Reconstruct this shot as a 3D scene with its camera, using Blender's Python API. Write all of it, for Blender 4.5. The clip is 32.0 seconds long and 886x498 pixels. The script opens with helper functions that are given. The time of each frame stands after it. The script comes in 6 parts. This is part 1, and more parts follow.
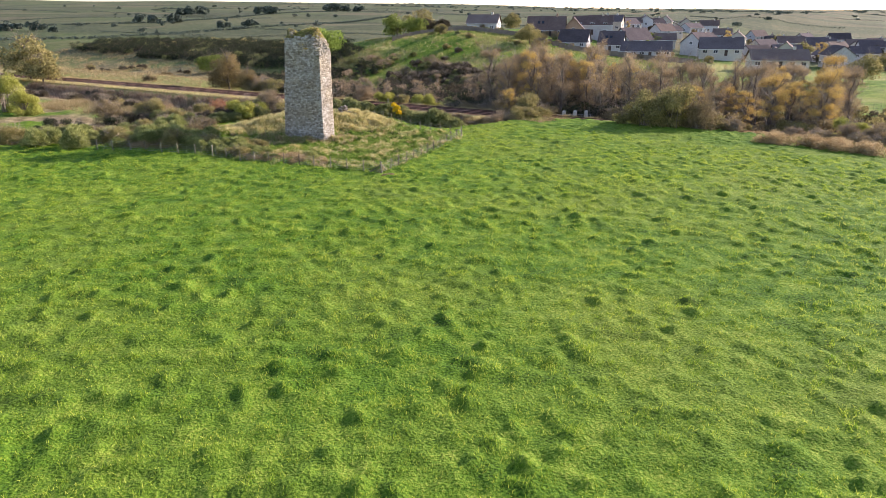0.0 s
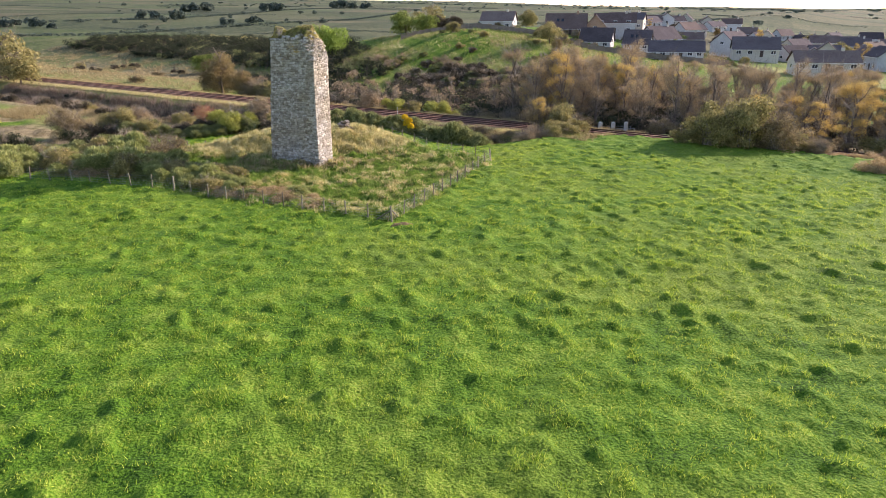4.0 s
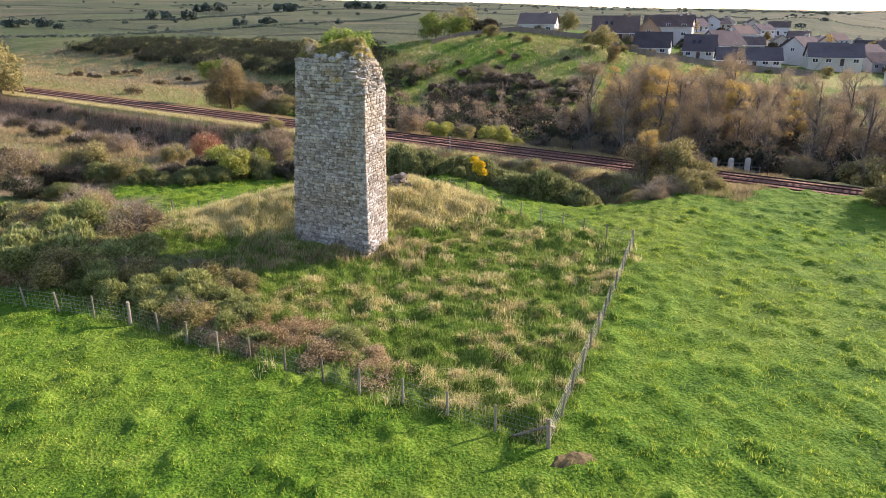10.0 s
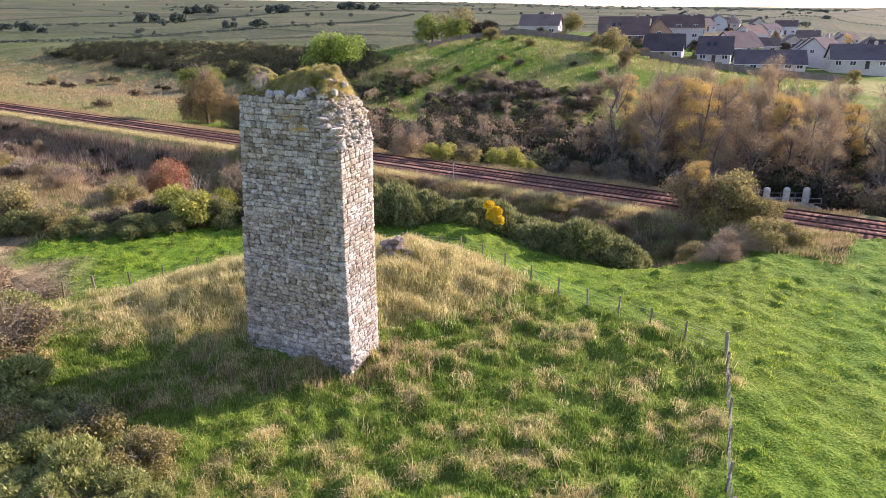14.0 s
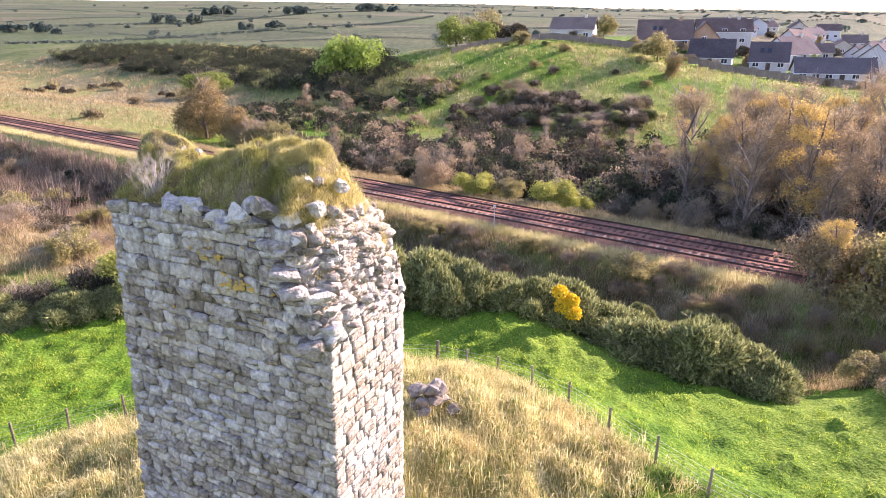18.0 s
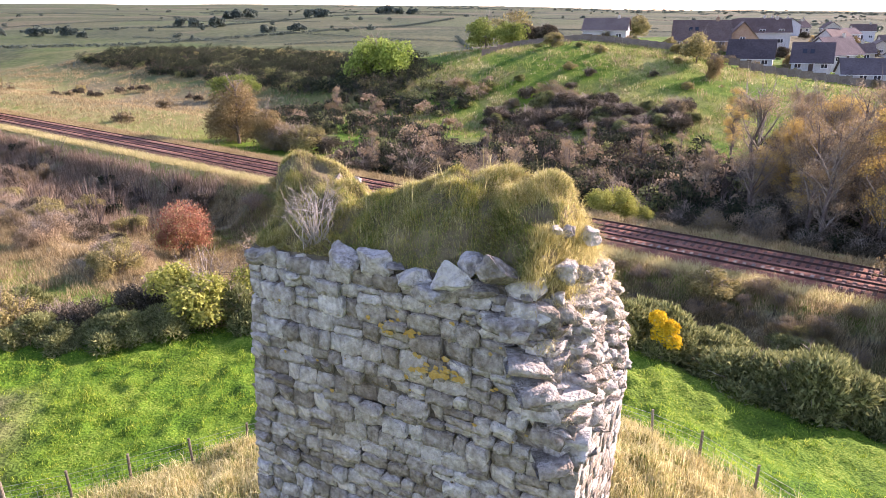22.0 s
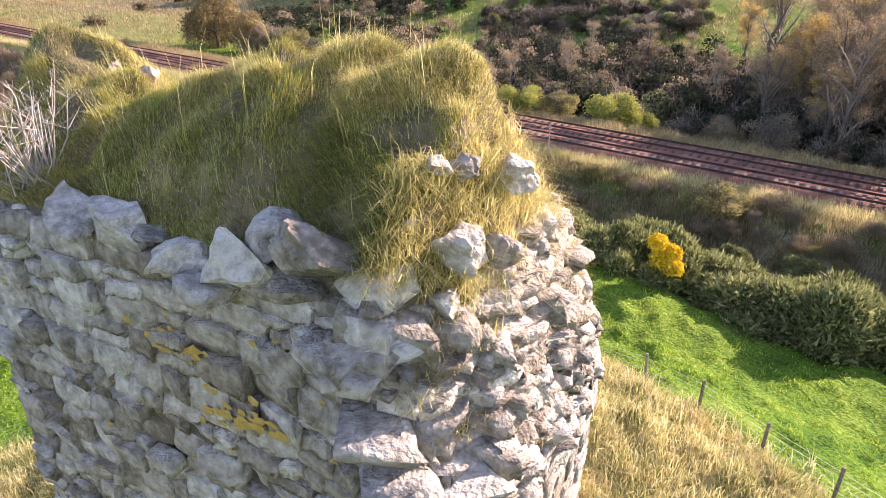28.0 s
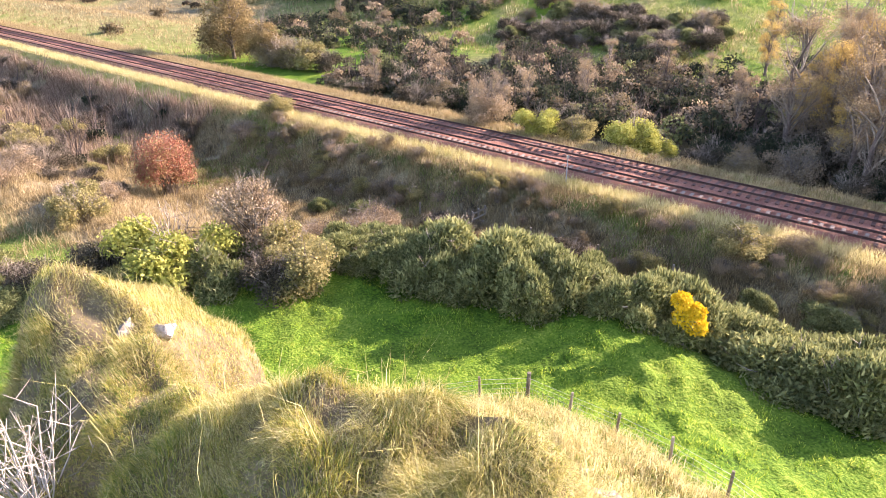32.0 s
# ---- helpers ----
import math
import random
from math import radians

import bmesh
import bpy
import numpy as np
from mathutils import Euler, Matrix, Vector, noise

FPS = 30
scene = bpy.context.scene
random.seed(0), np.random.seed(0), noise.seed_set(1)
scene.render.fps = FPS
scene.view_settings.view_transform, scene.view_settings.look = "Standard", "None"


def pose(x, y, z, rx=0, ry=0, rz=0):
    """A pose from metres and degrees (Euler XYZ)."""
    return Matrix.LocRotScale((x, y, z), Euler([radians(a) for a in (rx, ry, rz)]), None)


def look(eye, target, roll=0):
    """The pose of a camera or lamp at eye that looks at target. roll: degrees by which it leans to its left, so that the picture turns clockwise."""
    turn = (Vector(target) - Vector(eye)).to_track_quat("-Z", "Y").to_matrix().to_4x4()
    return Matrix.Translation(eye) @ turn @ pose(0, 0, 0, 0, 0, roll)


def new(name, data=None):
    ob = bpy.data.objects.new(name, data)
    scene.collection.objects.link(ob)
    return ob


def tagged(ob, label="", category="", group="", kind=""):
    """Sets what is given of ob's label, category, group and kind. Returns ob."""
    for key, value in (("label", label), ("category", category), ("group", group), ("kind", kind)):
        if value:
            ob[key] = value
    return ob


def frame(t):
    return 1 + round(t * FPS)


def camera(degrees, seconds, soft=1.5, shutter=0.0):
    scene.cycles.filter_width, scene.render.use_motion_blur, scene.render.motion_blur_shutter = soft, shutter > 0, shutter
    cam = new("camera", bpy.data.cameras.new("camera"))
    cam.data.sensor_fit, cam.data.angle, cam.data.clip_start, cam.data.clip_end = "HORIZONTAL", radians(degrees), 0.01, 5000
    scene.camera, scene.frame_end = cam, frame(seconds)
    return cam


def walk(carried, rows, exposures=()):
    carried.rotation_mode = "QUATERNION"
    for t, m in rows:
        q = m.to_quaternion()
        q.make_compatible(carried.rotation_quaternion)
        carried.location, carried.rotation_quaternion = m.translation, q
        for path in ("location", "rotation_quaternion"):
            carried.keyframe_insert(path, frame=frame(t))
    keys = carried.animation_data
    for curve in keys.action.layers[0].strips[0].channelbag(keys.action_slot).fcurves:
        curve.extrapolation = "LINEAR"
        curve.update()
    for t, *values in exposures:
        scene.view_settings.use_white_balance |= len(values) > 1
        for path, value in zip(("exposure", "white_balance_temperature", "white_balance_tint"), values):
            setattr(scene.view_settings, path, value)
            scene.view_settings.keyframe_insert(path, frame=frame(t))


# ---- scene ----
# Eye, point looked at and roll, every half second.
PATH = [
    (0, (-10.755, -87.952, 14.326), (-10.111, -86.174, 13.675), -0.20),
    (0.5, (-10.565, -87.414, 14.179), (-9.920, -85.636, 13.529), -0.31),
    (1, (-10.089, -86.379, 14.196), (-9.443, -84.601, 13.544), -0.40),
    (1.5, (-9.605, -84.702, 14.261), (-8.960, -82.925, 13.608), -0.37),
    (2, (-9.043, -82.563, 14.323), (-8.402, -80.785, 13.669), -0.31),
    (2.5, (-8.497, -80.077, 14.305), (-7.857, -78.299, 13.650), -0.19),
    (3, (-7.766, -77.397, 14.304), (-7.132, -75.617, 13.648), -0.09),
    (3.5, (-7.206, -74.326, 14.162), (-6.574, -72.546, 13.507), -0.08),
    (4, (-6.524, -70.901, 14.220), (-5.897, -69.120, 13.563), -0.01),
    (4.5, (-5.910, -67.730, 14.204), (-5.284, -65.947, 13.550), -0.07),
    (6.5, (-5.538, -61.483, 14.518), (-4.929, -59.694, 13.864), 0.26),
    (7, (-5.614, -59.463, 14.590), (-5.012, -57.671, 13.936), 0.20),
    (7.5, (-5.678, -57.248, 14.701), (-5.081, -55.455, 14.047), 0.21),
    (8, (-5.577, -54.637, 14.733), (-4.987, -52.841, 14.080), 0.11),
    (8.5, (-5.420, -52.054, 14.755), (-4.833, -50.257, 14.101), 0.09),
    (9, (-5.192, -49.202, 14.711), (-4.602, -47.407, 14.056), 0.17),
    (9.5, (-4.954, -46.667, 14.653), (-4.362, -44.873, 13.998), 0.17),
    (10, (-4.603, -44.120, 14.640), (-4.006, -42.327, 13.985), 0.18),
    (10.5, (-4.075, -41.773, 14.729), (-3.476, -39.981, 14.074), 0.15),
    (11, (-3.531, -39.274, 14.806), (-2.934, -37.482, 14.149), 0.21),
    (11.5, (-3.078, -37.073, 14.895), (-2.478, -35.281, 14.240), 0.20),
    (12, (-2.868, -35.537, 15.030), (-2.265, -33.746, 14.376), 0.12),
    (12.5, (-2.748, -34.556, 15.097), (-2.143, -32.765, 14.443), -0.04),
    (13, (-2.345, -33.448, 15.147), (-1.739, -31.656, 14.495), -0.37),
    (13.5, (-1.706, -32.058, 15.279), (-1.094, -30.269, 14.624), -0.17),
    (14, (-0.901, -30.411, 15.342), (-0.293, -28.622, 14.687), -0.25),
    (14.5, (-0.176, -28.480, 15.453), (0.428, -26.690, 14.796), -0.24),
    (16.5, (2.393, -18.222, 15.647), (2.979, -16.426, 14.991), 0.09),
    (17, (2.598, -16.499, 15.664), (3.172, -14.697, 15.014), -0.03),
    (17.5, (2.629, -15.508, 15.644), (3.199, -13.704, 14.994), -0.01),
    (18, (2.533, -14.304, 15.554), (3.097, -12.499, 14.904), -0.04),
    (18.5, (2.297, -13.177, 15.494), (2.849, -11.368, 14.845), -0.04),
    (19, (1.770, -11.855, 15.422), (2.313, -10.042, 14.774), -0.01),
    (19.5, (1.164, -10.737, 15.432), (1.701, -8.923, 14.784), -0.00),
    (20, (0.639, -9.827, 15.538), (1.169, -8.009, 14.894), -0.17),
    (20.5, (0.398, -9.620, 15.619), (0.920, -7.800, 14.975), -0.19),
    (21, (0.407, -9.789, 15.605), (0.930, -7.969, 14.962), -0.23),
    (21.5, (0.457, -10.050, 15.508), (0.975, -8.228, 14.865), -0.25),
    (22, (0.364, -10.079, 15.334), (0.880, -8.257, 14.690), -0.29),
    (22.5, (0.326, -9.871, 15.251), (0.838, -8.049, 14.606), -0.30),
    (23, (0.418, -9.729, 15.235), (0.930, -7.907, 14.587), -0.37),
    (23.5, (0.951, -9.616, 15.127), (1.465, -7.795, 14.480), -0.50),
    (24, (1.611, -9.484, 15.020), (2.126, -7.664, 14.371), -0.41),
    (24.5, (2.015, -9.324, 14.925), (2.529, -7.503, 14.277), -0.50),
    (25, (2.179, -9.118, 14.820), (2.693, -7.297, 14.173), -0.47),
    (25.5, (2.157, -8.974, 14.745), (2.671, -7.155, 14.093), -0.39),
    (27.5, (2.384, -8.186, 14.363), (2.867, -6.464, 13.468), -0.7),
    (28, (2.693, -6.802, 14.306), (3.17, -5.077, 13.413), -0.8),
    (28.5, (2.977, -5.393, 14.446), (3.448, -3.669, 13.549), -0.4),
    (29, (3.048, -4.685, 14.676), (3.515, -2.957, 13.785), -0.7),
    (29.5, (2.945, -4.744, 14.795), (3.407, -3.014, 13.904), -0.7),
    (30, (2.862, -4.957, 14.952), (3.318, -3.225, 14.061), -0.5),
    (30.5, (2.809, -5.124, 15.219), (3.261, -3.391, 14.328), -0.5),
    (31, (2.777, -5.257, 15.658), (3.225, -3.524, 14.766), -0.4),
    (31.5, (2.829, -5.261, 15.888), (3.275, -3.526, 14.998), -0.4),
    (32, (2.829, -5.16, 16.026), (3.277, -3.426, 15.134), -0.2),
]

cam = camera(67.5, 32.0, soft=0.8)
EXPOSURES = [(0, 0.98), (9, 0.98), (13, 1.07), (14.5, 1.16), (16.5, 1.5), (19, 1.84), (20, 1.9), (21, 1.56), (22, 1.46), (23, 1.22), (24, 1.44), (25, 1.85), (25.5, 1.85), (27.5, 1.48), (29.5, 1.45), (31, 1.58), (32, 1.98)]
walk(cam, [(t, look(eye, aim, roll)) for t, eye, aim, roll in PATH], [(t, e, 6450 if t < 10 else 6350 if t < 26 else 6600, 25 if t < 10 else 34 if t < 15 else 39 if t < 26 else 33) for t, e in EXPOSURES])

# ---- light ----
SUN_DIR = Vector((0.95, 0.20, 0.40)).normalized()
world = bpy.data.worlds.new("world")
scene.world = world
world.use_nodes = True
wn = world.node_tree.nodes
sky = wn.new("ShaderNodeTexSky")
sky.sky_type = "NISHITA"
sky.sun_disc = False
sky.sun_elevation = math.asin(SUN_DIR.z)
sky.sun_rotation = math.atan2(SUN_DIR.x, SUN_DIR.y)
sky.air_density, sky.dust_density, sky.ozone_density = 1.0, 0.7, 1.2
world.node_tree.links.new(sky.outputs[0], wn["Background"].inputs[0])
wn["Background"].inputs[1].default_value = 0.15
sun = new("sun", bpy.data.lights.new("sun", "SUN"))
sun.data.energy, sun.data.angle, sun.data.color = 5.0, radians(0.6), (1.0, 0.89, 0.74)
sun.rotation_euler = SUN_DIR.to_track_quat("Z", "Y").to_euler()

# ---- number tools ----
rng = np.random.default_rng(7)
TABLE = rng.random((256, 256))


def vnoise(x, y, size, shift=0):
    """Smooth value noise, 0 to 1, with cells of that size."""
    x, y = np.asarray(x) / size + 37.3 * shift, np.asarray(y) / size + 11.7 * shift
    i, j = np.floor(x).astype(int), np.floor(y).astype(int)
    f, g = x - i, y - j
    f, g = f * f * (3 - 2 * f), g * g * (3 - 2 * g)
    t = lambda a, b: TABLE[a & 255, b & 255]
    return (t(i, j) * (1 - f) + t(i + 1, j) * f) * (1 - g) + (t(i, j + 1) * (1 - f) + t(i + 1, j + 1) * f) * g


def sm(a, b, x):
    t = np.clip((np.asarray(x, float) - a) / (b - a), 0, 1)
    return t * t * (3 - 2 * t)


# ---- the lie of the land ----
# The railway: its near rail passes RAIL and runs along RDIR; rn is the distance beyond it, rs the way along it.
RAIL, RDIR, RNOR = np.array((3.8, 68.6)), np.array((-0.6, 0.8)), np.array((0.8, 0.6))
RAIL_Z = -1.75


def rail_coords(x, y):
    dx, dy = np.asarray(x) - RAIL[0], np.asarray(y) - RAIL[1]
    return dx * RNOR[0] + dy * RNOR[1], dx * RDIR[0] + dy * RDIR[1]


def along(rs, rn=0.0):
    p = RAIL + RDIR * rs + RNOR * rn
    return float(p[0]), float(p[1])


def mound(x, y):
    q = ((x - 5) / 12.0) ** 2 + ((y - 6.8) / 6.3) ** 2
    return 2.3 * np.exp(-q ** 1.5)


def plateau(s):
    return np.interp(s, (-130, -90, -45, -25, -5, 20, 60, 95), (-2, -1, 2, 4.5, 9, 11, 7, 3))


def brow(x):
    """Where the high field breaks off towards the cutting."""
    return np.interp(x, (-60, -30, 8, 20, 24, 33, 44, 52, 60, 75, 110), (2, 3, 8, -5, -4, 2, 2, -6, -16, -32, -60))


def land(x, y):
    x, y = np.asarray(x, float), np.asarray(y, float)
    n, s = rail_coords(x, y)
    left = sm(-40, -12, s)
    ditch = -4.6 - 1.4 * left
    low = -1.2 + (ditch + 1.2) * sm(-22 - 8 * left, -11 - 6 * left, n)
    low = low + (-2.2 - low) * sm(-9.5, -2.6, n)
    back = -4.2 + 2.6 * sm(25, 75, s) * (1 - sm(25, 40, n))
    low = low + (back - low) * sm(7.5, 15, n)
    rise = sm(50, 112, n + 7 * (vnoise(x, y, 40) - 0.5))
    low = low + (plateau(s) - low) * rise
    dist = np.hypot(x, y) + 1.0
    west = sm(-0.05, 0.85, s / dist)
    low = low + (0.0115 + 0.0185 * west) * np.clip(dist - 330, 0, None) * sm(60, 400, n) + sm(200, 900, n) * (9 * vnoise(x, y, 420, 1) - 4.5 + sm(1500, 3000, n) * 12 * vnoise(x, y, 700, 2))
    high = 0.3 - 0.03 * np.clip(x - 30, 0, 60) + 0.25 * (vnoise(x, y, 17, 3) - 0.5)
    fall = sm(0, 12, y - brow(x))
    z = high + (low - high) * fall
    yard = sm(-20, -8, y) * sm(-12, -6, x) * (1 - sm(12, 18, x)) * (1 - sm(10, 16, y))
    knoll = 1.2 * np.exp(-((x - 16.5) / 5.0) ** 2 - ((y - 17.0) / 5.5) ** 2)
    return z - 0.45 * yard + mound(x, y) + knoll


def ground_z(x, y):
    return float(land(x, y))


# The fence: front corner, west and east arms, far side and back.
FENCE = [(-9.9, -10.7), (5.2, -26.5), (20.8, -8.2), (10.9, 13.4), (-9.0, 12.0), (-13.5, 9.0)]


def inside_fence(x, y):
    """1 inside the enclosure round the mound."""
    inside = np.ones_like(x)
    for (ax, ay), (bx, by) in zip(FENCE[:-1], FENCE[1:]):
        d = (bx - ax) * (y - ay) - (by - ay) * (x - ax)
        inside = inside * sm(-0.6, 0.6, d / math.hypot(bx - ax, by - ay))
    return inside


def dry(x, y):
    """How dry and rank the grass is: 1 on the mound, the tracksides and the far tan field."""
    n, s = rail_coords(x, y)
    a = inside_fence(x, y) * (0.12 + 0.88 * sm(0.5, 1.0, mound(x, y) + 0.5 * vnoise(x, y, 2.5, 4)))
    b = sm(-4.5, -2.2, n) * (1 - sm(8.5, 11, n)) * 0.95
    c = sm(9, 12, n) * sm(30, 60, s) * (1 - sm(45, 70, n)) * (0.45 + 0.5 * vnoise(x, y, 9, 5))
    e = 0.6 * sm(45, 60, n) * (1 - sm(125, 150, n)) * sm(0.36, 0.62, vnoise(x, y, 5, 6) * 0.5 + vnoise(x, y, 22, 16) * 0.5)
    f = 0.3 * sm(-40, -37, n) * (1 - sm(-34, -31, n)) * sm(-27, -20, s) * sm(25.5, 29, y) * (0.6 + 0.4 * vnoise(x, y, 4, 25))
    return np.clip(np.maximum.reduce([a, b, c, e, f]), 0, 1)


def scrub(x, y):
    """How brown and overgrown the floor is: 1 in the cutting and under the trees."""
    n, s = rail_coords(x, y)
    a = sm(-21 - 14 * sm(-40, -14, s), -16 - 15 * sm(-40, -14, s), n) * (1 - sm(-6, -3.5, n))
    b = sm(9, 13, n) * (1 - sm(44, 56, n)) * (1 - sm(-4, 14, s))
    c = sm(14, 30, n) * (1 - sm(60, 75, n)) * sm(40, 70, s) * sm(0.35, 0.6, vnoise(x, y, 22, 7))
    d = sm(0, 4, y + 9.5 + 0.65 * (x + 9.5)) * (1 - sm(-14, -9, x)) * (1 - sm(-42, -34, n)) * sm(0.2, 0.6, vnoise(x, y, 6, 17))
    a = a * (1 - 0.85 * (1 - sm(-34, -30, n)) * sm(-27, -20, s)) * (1 - sm(26, 34, x) * (1 - sm(2, 6, y - brow(x))))
    a = a * (1 - 0.9 * sm(-55, -59, s) * (1 - sm(-12, -9, n)))
    a = a * (1 - 0.9 * sm(25, 28, x) * (1 - sm(40, 43, x)) * (1 - sm(14, 18, y)))
    a = np.maximum(a, d)
    return np.clip(np.maximum.reduce([a, b, c]), 0, 1)


# ---- materials ----
def mat(name, ramp, scale=4.0, rough=0.85, bump=0.3, bump_scale=None, metal=0.0, vary=0.0, translucent=0.0, big=0.0, island=False, spec=0.3, ends=(0.28, 0.72), tint=None):
    """A surface whose colour runs through ramp by two noises; vary: how much each piece differs in brightness."""
    m = bpy.data.materials.new(name)
    m.use_nodes = True
    nt, nd = m.node_tree, m.node_tree.nodes
    bsdf = nd["Principled BSDF"]
    tc = nd.new("ShaderNodeTexCoord")
    geo = nd.new("ShaderNodeNewGeometry")
    n1 = nd.new("ShaderNodeTexNoise")
    n1.inputs["Scale"].default_value, n1.inputs["Detail"].default_value = scale, 6
    n2 = nd.new("ShaderNodeTexNoise")
    n2.inputs["Scale"].default_value, n2.inputs["Detail"].default_value = (big or scale / 9), 3
    nt.links.new(geo.outputs["Position"], n1.inputs["Vector"])
    nt.links.new(geo.outputs["Position"], n2.inputs["Vector"])
    mix = nd.new("ShaderNodeMath")
    mix.operation = "MULTIPLY_ADD"
    mix.inputs[1].default_value, mix.inputs[2].default_value = 0.6, 0.0
    nt.links.new(n1.outputs["Fac"], mix.inputs[0])
    add = nd.new("ShaderNodeMath")
    add.operation = "MULTIPLY_ADD"
    add.inputs[1].default_value = 0.4
    nt.links.new(n2.outputs["Fac"], add.inputs[0])
    nt.links.new(mix.outputs[0], add.inputs[2])
    last = add.outputs[0]
    if vary:
        rnd = geo.outputs["Random Per Island"]
        if not island:
            info = nd.new("ShaderNodeObjectInfo")
            rnd = info.outputs["Random"]
        off = nd.new("ShaderNodeMath")
        off.operation = "MULTIPLY_ADD"
        off.inputs[1].default_value, off.inputs[2].default_value = vary, -vary / 2
        nt.links.new(rnd, off.inputs[0])
        plus = nd.new("ShaderNodeMath")
        nt.links.new(last, plus.inputs[0])
        nt.links.new(off.outputs[0], plus.inputs[1])
        last = plus.outputs[0]
    cr = nd.new("ShaderNodeValToRGB")
    el = cr.color_ramp.elements
    stops = np.linspace(*ends, len(ramp))
    el[0].position, el[0].color = stops[0], (*ramp[0], 1)
    el[1].position, el[1].color = stops[-1], (*ramp[-1], 1)
    for p, c in list(zip(stops, ramp))[1:-1]:
        e = el.new(p)
        e.color = (*c, 1)
    nt.links.new(last, cr.inputs[0])
    colour = cr.outputs[0]
    if tint:
        n3 = nd.new("ShaderNodeTexNoise")
        n3.inputs["Scale"].default_value, n3.inputs["Detail"].default_value = 0.42, 4
        nt.links.new(geo.outputs["Position"], n3.inputs["Vector"])
        band = nd.new("ShaderNodeValToRGB")
        e0, e1 = band.color_ramp.elements
        e0.position, e0.color, e1.position, e1.color = 0.42, (*tint, 1), 0.60, (1, 1, 1, 1)
        nt.links.new(n3.outputs["Fac"], band.inputs[0])
        times = nd.new("ShaderNodeMix")
        times.data_type, times.blend_type = "RGBA", "MULTIPLY"
        times.inputs[0].default_value = 1.0
        nt.links.new(cr.outputs[0], times.inputs[6])
        nt.links.new(band.outputs[0], times.inputs[7])
        colour = times.outputs[2]
    nt.links.new(colour, bsdf.inputs["Base Color"])
    bsdf.inputs["Roughness"].default_value = rough
    bsdf.inputs["Metallic"].default_value = metal
    bsdf.inputs["Specular IOR Level"].default_value = spec
    if bump:
        b = nd.new("ShaderNodeBump")
        b.inputs["Strength"].default_value, b.inputs["Distance"].default_value = bump, 0.05
        src = n1
        if bump_scale:
            src = nd.new("ShaderNodeTexNoise")
            src.inputs["Scale"].default_value, src.inputs["Detail"].default_value = bump_scale, 5
            nt.links.new(geo.outputs["Position"], src.inputs["Vector"])
        nt.links.new(src.outputs["Fac"], b.inputs["Height"])
        nt.links.new(b.outputs[0], bsdf.inputs["Normal"])
    if translucent:
        tr = nd.new("ShaderNodeBsdfTranslucent")
        nt.links.new(cr.outputs[0], tr.inputs["Color"])
        ms = nd.new("ShaderNodeMixShader")
        ms.inputs[0].default_value = translucent
        nt.links.new(bsdf.outputs[0], ms.inputs[1])
        nt.links.new(tr.outputs[0], ms.inputs[2])
        nt.links.new(ms.outputs[0], nd["Material Output"].inputs[0])
    return m


def leaf_mat(name, ramp, translucent=0.35, vary=0.36):
    return mat(name, ramp, scale=0.9, rough=0.85, bump=0, vary=vary, translucent=translucent, island=True, spec=0.06)


